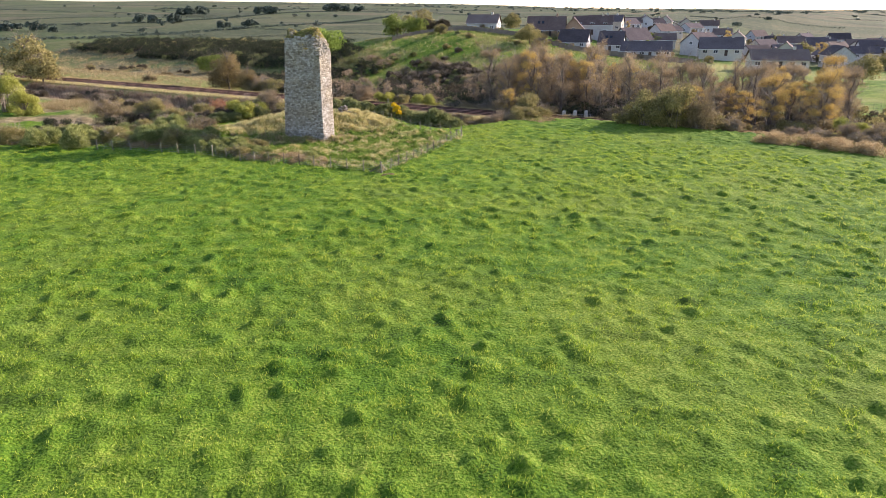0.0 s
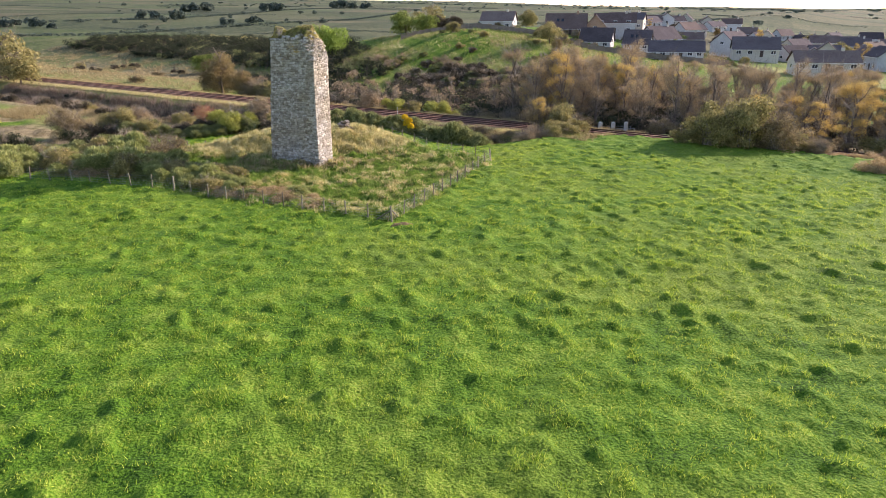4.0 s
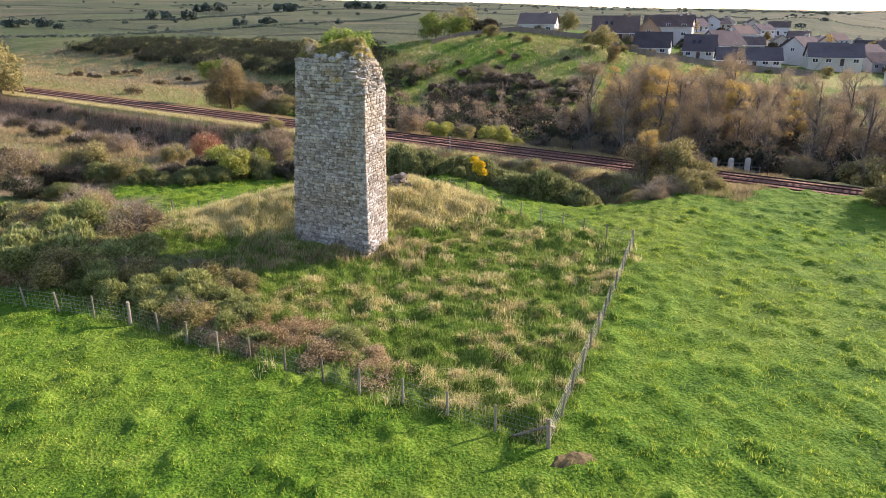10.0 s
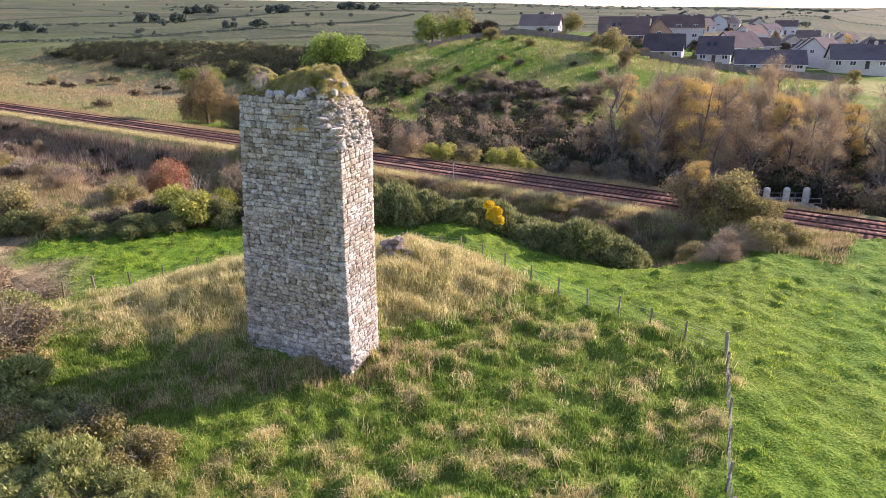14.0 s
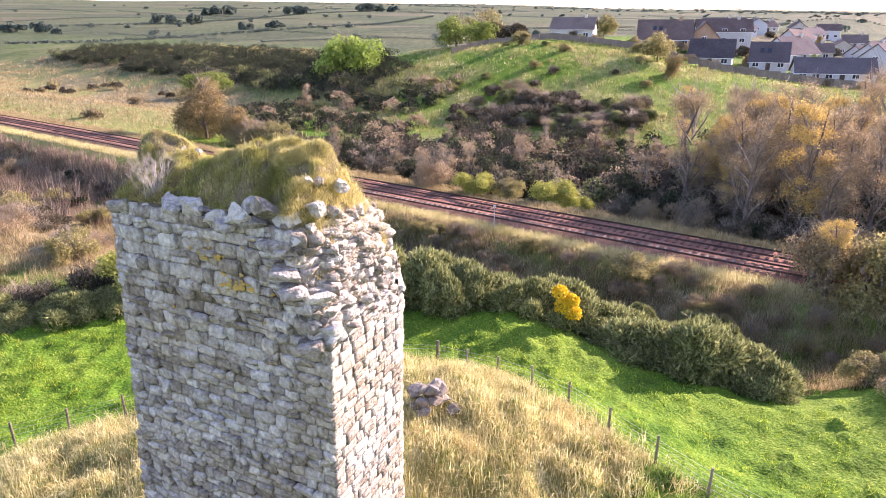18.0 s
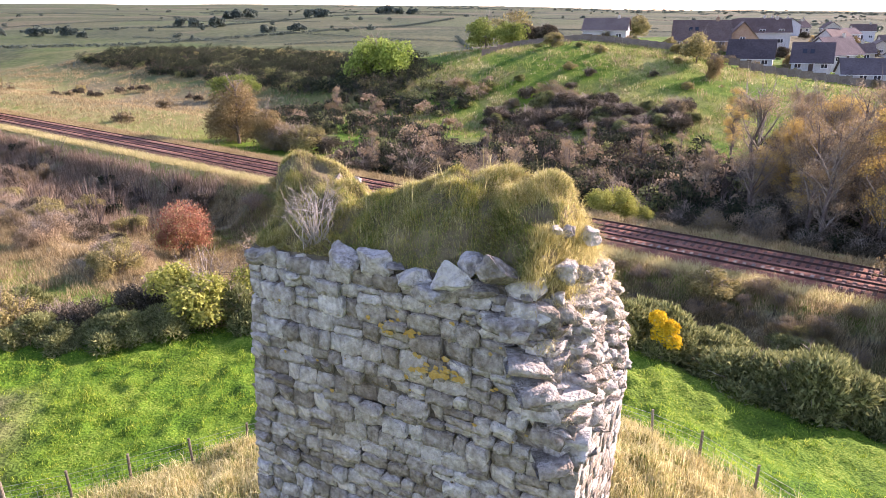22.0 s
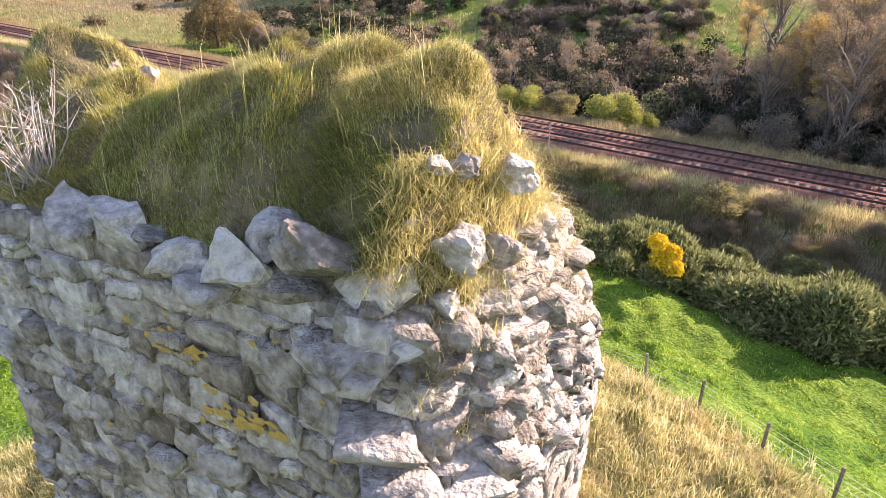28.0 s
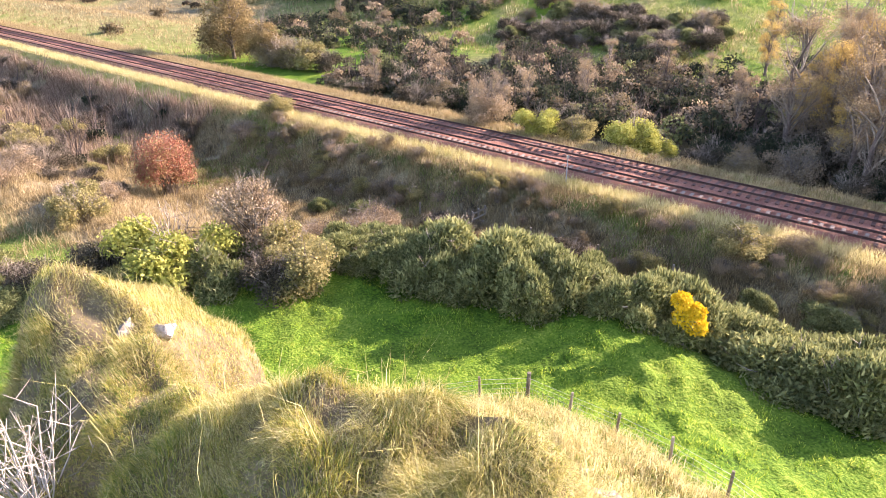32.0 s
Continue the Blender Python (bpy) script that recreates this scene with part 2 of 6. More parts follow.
M = {
    "gorse": leaf_mat("gorse_leaf", [(0.09, 0.105, 0.038), (0.215, 0.232, 0.088), (0.41, 0.41, 0.17)], 0.3),
    "gorse_pale": leaf_mat("young_gorse_leaf", [(0.135, 0.165, 0.05), (0.3, 0.325, 0.11), (0.5, 0.5, 0.2)], 0.35),
    "bramble": leaf_mat("bramble_leaf", [(0.23, 0.16, 0.078), (0.44, 0.32, 0.165), (0.64, 0.505, 0.295)], 0.4, 0.5),
    # thorn leaf with the shade of gully and undergrowth put into its colour
    "deep": leaf_mat("shade_toned_leaf", [(0.022, 0.03, 0.018), (0.045, 0.055, 0.03), (0.095, 0.10, 0.05)], 0.3),
    "birch": leaf_mat("birch_leaf", [(0.22, 0.155, 0.085), (0.37, 0.275, 0.155), (0.52, 0.42, 0.25)], 0.45),
    "gorse_flower": leaf_mat("gorse_flower", [(0.62, 0.40, 0.012), (0.75, 0.52, 0.02), (0.85, 0.62, 0.04)], 0.25),
    "brown": leaf_mat("russet_leaf", [(0.15, 0.115, 0.062), (0.26, 0.205, 0.11), (0.4, 0.32, 0.18)], 0.4),
    "russet": leaf_mat("orange_brown_leaf", [(0.145, 0.105, 0.05), (0.265, 0.2, 0.09), (0.42, 0.32, 0.15)], 0.4),
    "olive": leaf_mat("olive_leaf", [(0.15, 0.14, 0.054), (0.312, 0.275, 0.108), (0.5, 0.421, 0.18)], 0.4),
    "ash": leaf_mat("ash_leaf", [(0.15, 0.22, 0.04), (0.29, 0.39, 0.075), (0.45, 0.53, 0.14)], 0.35),
    "lime": leaf_mat("lime_leaf", [(0.225, 0.24, 0.05), (0.4, 0.405, 0.09), (0.57, 0.55, 0.165)], 0.35),
    "green": leaf_mat("green_leaf", [(0.12, 0.16, 0.035), (0.23, 0.28, 0.065), (0.36, 0.40, 0.12)], 0.35),
    "orange": leaf_mat("orange_leaf", [(0.323, 0.216, 0.0788), (0.561, 0.396, 0.124), (0.755, 0.59, 0.203)], 0.4),
    "red": leaf_mat("red_leaf", [(0.26, 0.1, 0.06), (0.44, 0.2, 0.125), (0.42, 0.36, 0.15)], 0.35),
    "pink": leaf_mat("faded_leaf", [(0.22, 0.162, 0.096), (0.36, 0.272, 0.166), (0.5, 0.388, 0.248)], 0.25),
    "dark": leaf_mat("dark_leaf", [(0.042, 0.037, 0.025), (0.09, 0.077, 0.05), (0.175, 0.147, 0.096)], 0.3),
    # far foliage: the air's haze is mixed into the colour, paler and bluer
    "haze": leaf_mat("hazed_leaf", [(0.06, 0.08, 0.066), (0.095, 0.122, 0.096), (0.145, 0.175, 0.135)], 0.2),
    "twig": mat("grey_twig", [(0.118, 0.094, 0.068), (0.23, 0.19, 0.142), (0.365, 0.312, 0.238)], 6, 0.8, 0, vary=0.4, island=True),
    "dead": mat("bleached_twig", [(0.27, 0.225, 0.185), (0.4, 0.35, 0.295), (0.54, 0.485, 0.415)], 12, 0.8, 0, vary=0.3, island=True),
    "bark": mat("bark", [(0.06, 0.045, 0.035), (0.13, 0.10, 0.08), (0.22, 0.18, 0.15)], 9, 0.9, 0.6),
    "straw": leaf_mat("straw_blade", [(0.34, 0.31, 0.115), (0.6, 0.525, 0.235), (0.8, 0.7, 0.385)], 0.45, 0.6),
    "blade": leaf_mat("grass_blade", [(0.135, 0.25, 0.022), (0.29, 0.42, 0.04), (0.5, 0.56, 0.09)], 0.5, 0.6),
    "pale_straw": leaf_mat("pale_straw", [(0.46, 0.37, 0.145), (0.66, 0.54, 0.235), (0.8, 0.69, 0.365)], 0.4, 0.5),
    "weed": leaf_mat("brown_weed", [(0.195, 0.145, 0.07), (0.35, 0.275, 0.138), (0.55, 0.445, 0.245)], 0.4, 0.6),
    "reed": leaf_mat("willowherb_stalk", [(0.15, 0.103, 0.068), (0.275, 0.204, 0.138), (0.45, 0.35, 0.246)], 0.3, 0.6),
    "sward": leaf_mat("sward_blade", [(0.09, 0.19, 0.023), (0.19, 0.315, 0.045), (0.33, 0.42, 0.09)], 0.3, 0.6),
    "turf": leaf_mat("turf_blade", [(0.17, 0.19, 0.03), (0.38, 0.36, 0.07), (0.72, 0.6, 0.17)], 0.5, 0.6),
    "turf_straw": leaf_mat("turf_straw", [(0.4, 0.345, 0.115), (0.63, 0.55, 0.215), (0.84, 0.74, 0.37)], 0.5, 0.6),
    "rank": leaf_mat("rank_blade", [(0.105, 0.175, 0.03), (0.225, 0.295, 0.062), (0.4, 0.4, 0.135)], 0.45, 0.6),
    "stone": mat("wall_stone", [(0.205, 0.175, 0.138), (0.295, 0.262, 0.218), (0.4, 0.365, 0.315), (0.5, 0.468, 0.415), (0.66, 0.625, 0.56)], 12, 0.95, 1.0, 26, vary=0.29, big=3.0, ends=(0.29, 0.71), spec=0.12, tint=(0.93, 0.885, 0.80)),
    "stones": mat("wall_stones", [(0.205, 0.175, 0.138), (0.295, 0.262, 0.218), (0.4, 0.365, 0.315), (0.5, 0.468, 0.415), (0.66, 0.625, 0.56)], 12, 0.95, 1.0, 26, vary=0.29, big=3.0, ends=(0.29, 0.71), spec=0.12, island=True, tint=(0.93, 0.885, 0.80)),
    "old_stone": mat("weathered_masonry", [(0.115, 0.092, 0.07), (0.22, 0.185, 0.145), (0.36, 0.32, 0.27)], 9, 0.95, 0.9, 14, vary=0.2),
    "pale_stone": mat("pale_stone", [(0.19, 0.165, 0.13), (0.36, 0.325, 0.275), (0.58, 0.54, 0.475)], 14, 0.95, 1.0, 26, vary=0.3, big=4.0, ends=(0.33, 0.67), spec=0.12),
    "mortar": mat("earth_mortar", [(0.07, 0.058, 0.04), (0.14, 0.117, 0.083), (0.235, 0.2, 0.15)], 7, 0.95, 0.9, 30),
    "lichen": mat("orange_lichen", [(0.30, 0.19, 0.05), (0.46, 0.29, 0.06), (0.42, 0.36, 0.2)], 20, 0.95, 0.5),
    "soil": mat("turf_soil", [(0.08, 0.062, 0.04), (0.165, 0.13, 0.07), (0.3, 0.245, 0.115)], 5, 0.95, 0.8),
    "mud": mat("trodden_mud", [(0.06, 0.042, 0.014), (0.11, 0.078, 0.028), (0.18, 0.135, 0.052)], 6, 0.9, 0.8),
    "post": mat("weathered_post", [(0.12, 0.0975, 0.0675), (0.225, 0.188, 0.135), (0.33, 0.292, 0.225)], 14, 0.9, 0.4, vary=0.3),
    "wire": mat("galvanised_wire", [(0.30, 0.30, 0.28), (0.40, 0.40, 0.38)], 5, 0.5, 0, metal=0.6),
    "ballast": mat("brown_ballast", [(0.16, 0.062, 0.037), (0.27, 0.118, 0.074), (0.36, 0.19, 0.128)], 11, 0.95, 1.0, 14),
    "rail": mat("rusty_rail", [(0.05, 0.028, 0.022), (0.08, 0.048, 0.038), (0.12, 0.08, 0.062)], 5, 0.8, 0.1, spec=0.1),
    "sleeper": mat("brown_sleeper", [(0.104, 0.056, 0.04), (0.16, 0.092, 0.068), (0.232, 0.144, 0.108)], 6, 0.9, 0.3, vary=0.3),
    "sleeper_pale": mat("pale_concrete_sleeper", [(0.16, 0.115, 0.088), (0.235, 0.18, 0.14), (0.31, 0.25, 0.2)], 6, 0.9, 0.2, vary=0.3),
    "concrete": mat("pale_concrete", [(0.42, 0.37, 0.30), (0.56, 0.51, 0.42), (0.68, 0.63, 0.54)], 3, 0.9, 0.3),
    "render": mat("white_roughcast", [(0.4, 0.395, 0.385), (0.5, 0.495, 0.485), (0.58, 0.575, 0.565)], 2, 0.9, 0.3, 30, vary=0.2),
    "cream": mat("cream_render", [(0.4, 0.365, 0.3), (0.5, 0.46, 0.385), (0.57, 0.53, 0.45)], 2, 0.9, 0.3, 30, vary=0.2),
    "brick": mat("buff_brick", [(0.26, 0.16, 0.10), (0.36, 0.24, 0.16), (0.46, 0.33, 0.23)], 3, 0.9, 0.4, 30, vary=0.2),
    "roof": mat("dark_roof_tile", [(0.06, 0.05, 0.05), (0.095, 0.078, 0.08), (0.14, 0.12, 0.12)], 3, 0.95, 0.5, 16, vary=0.3, spec=0.08),
    "roof_brown": mat("brown_roof_tile", [(0.09, 0.06, 0.05), (0.14, 0.10, 0.085), (0.20, 0.155, 0.13)], 3, 0.8, 0.5, 16, vary=0.3, spec=0.08),
    "frame": mat("white_window_frame", [(0.7, 0.7, 0.7), (0.8, 0.8, 0.8)], 3, 0.5, 0),
    "door": mat("dark_door", [(0.05, 0.03, 0.025), (0.09, 0.06, 0.05)], 4, 0.5, 0.1),
    "board": mat("fence_board", [(0.14, 0.11, 0.085), (0.24, 0.195, 0.155), (0.34, 0.29, 0.24)], 5, 0.9, 0.4, vary=0.4, island=True),
    "steel": mat("grey_steel", [(0.30, 0.31, 0.32), (0.42, 0.43, 0.44)], 4, 0.5, 0.05, metal=0.5),
}
glass = bpy.data.materials.new("window_glass")
glass.use_nodes = True
gb = glass.node_tree.nodes["Principled BSDF"]
gb.inputs["Base Color"].default_value = (0.03, 0.035, 0.045, 1)
gb.inputs["Roughness"].default_value = 0.08
M["glass"] = glass


# ---- mesh tools ----
def mesh_np(name, verts, faces, material, smooth=False):
    """A mesh from an array of corners and an array of equal-sized faces."""
    verts, faces = np.asarray(verts, np.float32), np.asarray(faces, np.int32)
    me = bpy.data.meshes.new(name)
    k = faces.shape[1]
    me.vertices.add(len(verts))
    me.vertices.foreach_set("co", verts.ravel())
    me.loops.add(faces.size)
    me.loops.foreach_set("vertex_index", faces.ravel())
    me.polygons.add(len(faces))
    me.polygons.foreach_set("loop_start", np.arange(len(faces), dtype=np.int32) * k)
    if smooth:
        me.polygons.foreach_set("use_smooth", np.ones(len(faces), bool))
    me.update(calc_edges=True)
    me.materials.append(material)
    return me


def put(name, me, parent=None, label="", **tags):
    ob = new(name, me)
    ob.parent = parent
    if label or tags:
        tagged(ob, label, **tags)
    return ob


def part(name, bm, material, parent, label=""):
    me = bpy.data.meshes.new(name)
    bm.to_mesh(me)
    bm.free()
    me.materials.append(material)
    return put(name, me, parent, label)


def thing(name, at, label, category, group="", kind="", turn=0.0):
    ob = new(name)
    ob.matrix_basis = pose(*at, 0, 0, turn)
    ob.empty_display_size = 0.2
    return tagged(ob, label, category, group, kind)


def box(bm, x0, y0, z0, x1, y1, z1, bevel=0.0):
    r = bmesh.ops.create_cube(bm, size=1.0, matrix=Matrix.Translation(((x0 + x1) / 2, (y0 + y1) / 2, (z0 + z1) / 2)) @ Matrix.Diagonal((x1 - x0, y1 - y0, z1 - z0, 1)))
    if bevel:
        edges = {e for v in r["verts"] for e in v.link_edges}
        bmesh.ops.bevel(bm, geom=list(edges), offset=bevel, segments=2, affect="EDGES")
    return bm


def tubes(paths, sides=5):
    """Tapered tubes: each path is (points, radii)."""
    vs, fs = [], []
    for pts, rad in paths:
        pts = np.asarray(pts, float)
        base = len(vs)
        for i, (p, r) in enumerate(zip(pts, rad)):
            d = pts[min(i + 1, len(pts) - 1)] - pts[max(i - 1, 0)]
            d = d / (np.linalg.norm(d) + 1e-9)
            a = np.cross(d, (0.31, 0.95, 0.05))
            a /= np.linalg.norm(a) + 1e-9
            b = np.cross(d, a)
            for k in range(sides):
                w = 2 * math.pi * k / sides
                vs.append(p + r * (math.cos(w) * a + math.sin(w) * b))
        for i in range(len(pts) - 1):
            for k in range(sides):
                q = base + i * sides
                fs.append((q + k, q + (k + 1) % sides, q + sides + (k + 1) % sides, q + sides + k))
    return np.array(vs), np.array(fs)


def blades(base, height, width, lean=0.45, segs=2, r=None, way=None):
    """Grass blades as bent tapering strips rooted at base: corners and triangles."""
    r = r or rng
    n = len(base)
    a = r.random(n) * 2 * math.pi
    side = np.stack([np.cos(a), np.sin(a), 0 * a], 1)
    b = r.random(n) * 2 * math.pi if way is None else way + 0.9 * r.normal(size=n)
    out = np.stack([np.cos(b), np.sin(b), 0 * b], 1) * (lean * r.random(n))[:, None]
    h = height[:, None]
    w = width[:, None] * side / 2
    up = np.array((0, 0, 1.0))
    if segs == 1:
        v = np.stack([base - w, base + w, base + h * (up + out)], 1)
        return v.reshape(-1, 3), np.arange(3 * n).reshape(-1, 3)
    mid = base + h * (0.55 * up + 0.3 * out)
    tip = base + h * ((1 - 0.5 * np.linalg.norm(out, axis=1)[:, None]) * up + 1.2 * out)
    v = np.stack([base - w, base + w, mid - 0.7 * w, mid + 0.7 * w, tip], 1)
    k = 5 * np.arange(n)[:, None]
    f = np.concatenate([k + (0, 1, 3), k + (0, 3, 2), k + (2, 3, 4)], 1).reshape(-1, 3)
    return v.reshape(-1, 3), f


def leaves(centres, outward, size, aspect=1.5, loose=0.8, r=None):
    """Leaves or sprigs as small folded diamonds: corners and triangles."""
    r = r or rng
    n = len(centres)
    nor = outward + loose * r.normal(size=(n, 3))
    nor /= np.linalg.norm(nor, axis=1)[:, None] + 1e-9
    a = np.cross(nor, r.normal(size=(n, 3)))
    a /= np.linalg.norm(a, axis=1)[:, None] + 1e-9
    b = np.cross(nor, a)
    s = (size * (0.6 + 0.8 * r.random(n)))[:, None] / 2
    fold = nor * s * 0.35
    v = np.stack([centres - a * s * aspect, centres + b * s + fold, centres + a * s * aspect, centres - b * s + fold], 1)
    k = 4 * np.arange(n)[:, None]
    f = np.concatenate([k + (0, 1, 2), k + (0, 2, 3)], 1).reshape(-1, 3)
    return v.reshape(-1, 3), f


def sprigs(p, d, length, width, up=0.5, r=None):
    """Pointed shoots that stand out from a crown: corners and triangles."""
    r = r or rng
    n = len(p)
    axis_ = d + (0, 0, up) + 0.75 * r.normal(size=(n, 3))
    axis_ /= np.linalg.norm(axis_, axis=1)[:, None] + 1e-9
    side = np.cross(axis_, r.normal(size=(n, 3)))
    side /= np.linalg.norm(side, axis=1)[:, None] + 1e-9
    k = (0.6 + 0.8 * r.random(n))[:, None]
    v = np.stack([p - side * width / 2 * k, p + side * width / 2 * k, p + axis_ * length * k], 1)
    return v.reshape(-1, 3), np.arange(3 * n).reshape(-1, 3)


def merge(*pieces):
    vs, fs, n = [], [], 0
    for v, f in pieces:
        vs.append(v)
        fs.append(f + n)
        n += len(v)
    return np.concatenate(vs), np.concatenate(fs)


# ---- ground: one sheet to the horizon ----
def axis(lo, hi, step, out_lo, out_hi, grow=1.07):
    mid = list(np.arange(lo, hi, step))
    a, d = [], step
    while (a[-1] if a else lo) > out_lo:
        d *= grow
        a.append((a[-1] if a else lo) - d)
    b, d = [], step
    while (b[-1] if b else hi) < out_hi:
        d *= grow
        b.append((b[-1] if b else hi) + d)
    return np.array(a[::-1] + mid + b)


def lump(x, y):
    """Old tussocks inside the fence, 0 in the hollows and 1 on the tops."""
    return 0.65 * vnoise(x, y, 1.15, 40) + 0.35 * vnoise(x, y, 0.6, 42)


def relief(x, y):
    """Tufts and hollows of the ground close to the camera's way."""
    n, s = rail_coords(x, y)
    lush = (1 - dry(x, y)) * (1 - scrub(x, y))
    t1, t2 = vnoise(x, y, 1.5, 8), vnoise(x, y, 0.75, 9)
    near = (np.abs(x) < 80) * (y > -110) * (y < 70)
    t3, t4 = vnoise(x, y, 0.5, 26), vnoise(x, y, 0.95, 30)
    tufts = 0.30 * np.clip(t1 - 0.62, 0, 1) + 0.5 * np.clip(t2 - 0.60, 0, 1) + 0.34 * np.clip(t3 - 0.45, 0, 1) * (0.35 + 0.9 * t4)
    rough = (0.55 * (t1 - 0.5) + 0.2 * (t2 - 0.5)) * (1 - sm(-3, -2, n) * (1 - sm(7, 8, n)))
    lumps = inside_fence(x, y) * (0.5 * (lump(x, y) - 0.45) + 0.25 * (t3 - 0.5))
    return near * (lush * tufts + (1 - lush) * rough + lumps)


def build_ground():
    gx = axis(-32, 60, 0.2, -3800, 4400, 1.06)
    gy = axis(-78, 30, 0.2, -1500, 4400, 1.055)
    X, Y = np.meshgrid(gx, gy)
    Z = land(X, Y)
    n, s = rail_coords(X, Y)
    Z = Z + relief(X, Y)
    Z = np.where((n > -1.3) & (n < 6.1) & (np.abs(s) < 400), np.minimum(Z, RAIL_Z - 0.45), Z)
    w = len(gx)
    i = (np.arange(len(gy) - 1)[:, None] * w + np.arange(w - 1)).ravel()
    me = mesh_np("ground", np.stack([X, Y, Z], -1).reshape(-1, 3), np.stack([i, i + 1, i + w + 1, i + w], 1), ground_mat(), True)
    for name, v in (("dry", dry(X, Y)), ("scrub", scrub(X, Y)), ("far", np.maximum.reduce([0.3 * sm(9, 14, n) * sm(35, 60, s) * (1 - sm(55, 70, n)), 0.7 * sm(50, 60, n) * sm(80, 110, s), sm(120, 200, n) * (1 - 0.6 * sm(-60, 20, s) * (1 - sm(150, 220, n))), 0.9 * sm(60, 85, n) * sm(40, 75, s) * sm(0.1, 0.35, vnoise(X, Y, 30, 24))]))):
        at = me.attributes.new(name, "FLOAT", "POINT")
        at.data.foreach_set("value", v.ravel().astype(np.float32))
    return put("ground", me, None, "grazed green pasture with a rough dry mound and scrub banks", category="ground", kind="structure")


def ground_mat():
    m = bpy.data.materials.new("pasture")
    m.use_nodes = True
    nt, nd = m.node_tree, m.node_tree.nodes
    bsdf = nd["Principled BSDF"]
    geo = nd.new("ShaderNodeNewGeometry")

    def noise_tex(scale, detail=5):
        t = nd.new("ShaderNodeTexNoise")
        t.inputs["Scale"].default_value, t.inputs["Detail"].default_value = scale, detail
        nt.links.new(geo.outputs["Position"], t.inputs["Vector"])
        return t.outputs["Fac"]

    def ramp(fac, stops):
        c = nd.new("ShaderNodeValToRGB")
        el = c.color_ramp.elements
        (p0, c0), (p1, c1) = stops[0], stops[-1]
        el[0].position, el[0].color, el[1].position, el[1].color = p0, (*c0, 1), p1, (*c1, 1)
        for p, col in stops[1:-1]:
            el.new(p).color = (*col, 1)
        nt.links.new(fac, c.inputs[0])
        return c.outputs[0]

    def blend(fac, a, b, mode="MIX"):
        x = nd.new("ShaderNodeMix")
        x.data_type, x.blend_type = "RGBA", mode
        if isinstance(fac, float):
            x.inputs[0].default_value = fac
        else:
            nt.links.new(fac, x.inputs[0])
        nt.links.new(a, x.inputs[6])
        nt.links.new(b, x.inputs[7])
        return x.outputs[2]

    def attr(name):
        a = nd.new("ShaderNodeAttribute")
        a.attribute_name = name
        return a.outputs["Fac"]

    def math_node(op, a, b):
        x = nd.new("ShaderNodeMath")
        x.operation = op
        for k, v in enumerate((a, b)):
            if isinstance(v, float):
                x.inputs[k].default_value = v
            else:
                nt.links.new(v, x.inputs[k])
        return x.outputs[0]

    fine = noise_tex(9.0, 10)
    mid = noise_tex(0.55, 6)
    wide = noise_tex(0.06, 4)
    lush = ramp(math_node("ADD", math_node("MULTIPLY", fine, 0.55), math_node("MULTIPLY", mid, 0.45)), [(0.36, (0.022, 0.058, 0.005)), (0.45, (0.056, 0.13, 0.009)), (0.54, (0.104, 0.19, 0.015)), (0.64, (0.20, 0.27, 0.036))])
    yellowed = ramp(fine, [(0.3, (0.10, 0.15, 0.016)), (0.55, (0.20, 0.245, 0.034)), (0.75, (0.32, 0.32, 0.085))])
    lush = blend(ramp(wide, [(0.45, (0, 0, 0)), (0.70, (0.5, 0.5, 0.5))]), lush, yellowed)
    straw = ramp(math_node("ADD", math_node("MULTIPLY", fine, 0.5), math_node("MULTIPLY", noise_tex(1.3), 0.5)), [(0.32, (0.12, 0.135, 0.03)), (0.45, (0.28, 0.25, 0.085)), (0.58, (0.44, 0.36, 0.16)), (0.72, (0.58, 0.48, 0.25))])
    floor = ramp(math_node("ADD", math_node("MULTIPLY", fine, 0.5), math_node("MULTIPLY", noise_tex(0.7), 0.5)), [(0.34, (0.08, 0.065, 0.03)), (0.48, (0.19, 0.15, 0.08)), (0.60, (0.33, 0.265, 0.15)), (0.75, (0.24, 0.235, 0.085))])
    cells = nd.new("ShaderNodeTexVoronoi")
    cells.inputs["Scale"].default_value = 0.0075
    nt.links.new(geo.outputs["Position"], cells.inputs["Vector"])
    sep = nd.new("ShaderNodeSeparateColor")
    nt.links.new(cells.outputs["Color"], sep.inputs[0])
    fields = ramp(sep.outputs[0], [(0.1, (0.03, 0.05, 0.03)), (0.35, (0.055, 0.085, 0.036)), (0.6, (0.075, 0.12, 0.042)), (0.8, (0.125, 0.12, 0.065)), (0.95, (0.17, 0.14, 0.085))])
    fields = blend(0.35, fields, ramp(noise_tex(0.02, 8), [(0.4, (0.03, 0.036, 0.024)), (0.6, (0.12, 0.115, 0.06))]))
    fields = blend(0.4, fields, ramp(noise_tex(0.3, 9), [(0.4, (0.035, 0.045, 0.022)), (0.52, (0.085, 0.10, 0.04)), (0.64, (0.20, 0.175, 0.095))]))
    c = blend(attr("dry"), lush, straw)
    c = blend(attr("scrub"), c, floor)
    c = blend(attr("far"), c, fields)
    nt.links.new(c, bsdf.inputs["Base Color"])
    bsdf.inputs["Roughness"].default_value = 0.95
    bsdf.inputs["Specular IOR Level"].default_value = 0.1
    bp = nd.new("ShaderNodeBump")
    bp.inputs["Strength"].default_value, bp.inputs["Distance"].default_value = 0.8, 0.16
    nt.links.new(math_node("ADD", math_node("MULTIPLY", fine, 0.9), math_node("MULTIPLY", noise_tex(3.2, 8), 1.1)), bp.inputs["Height"])
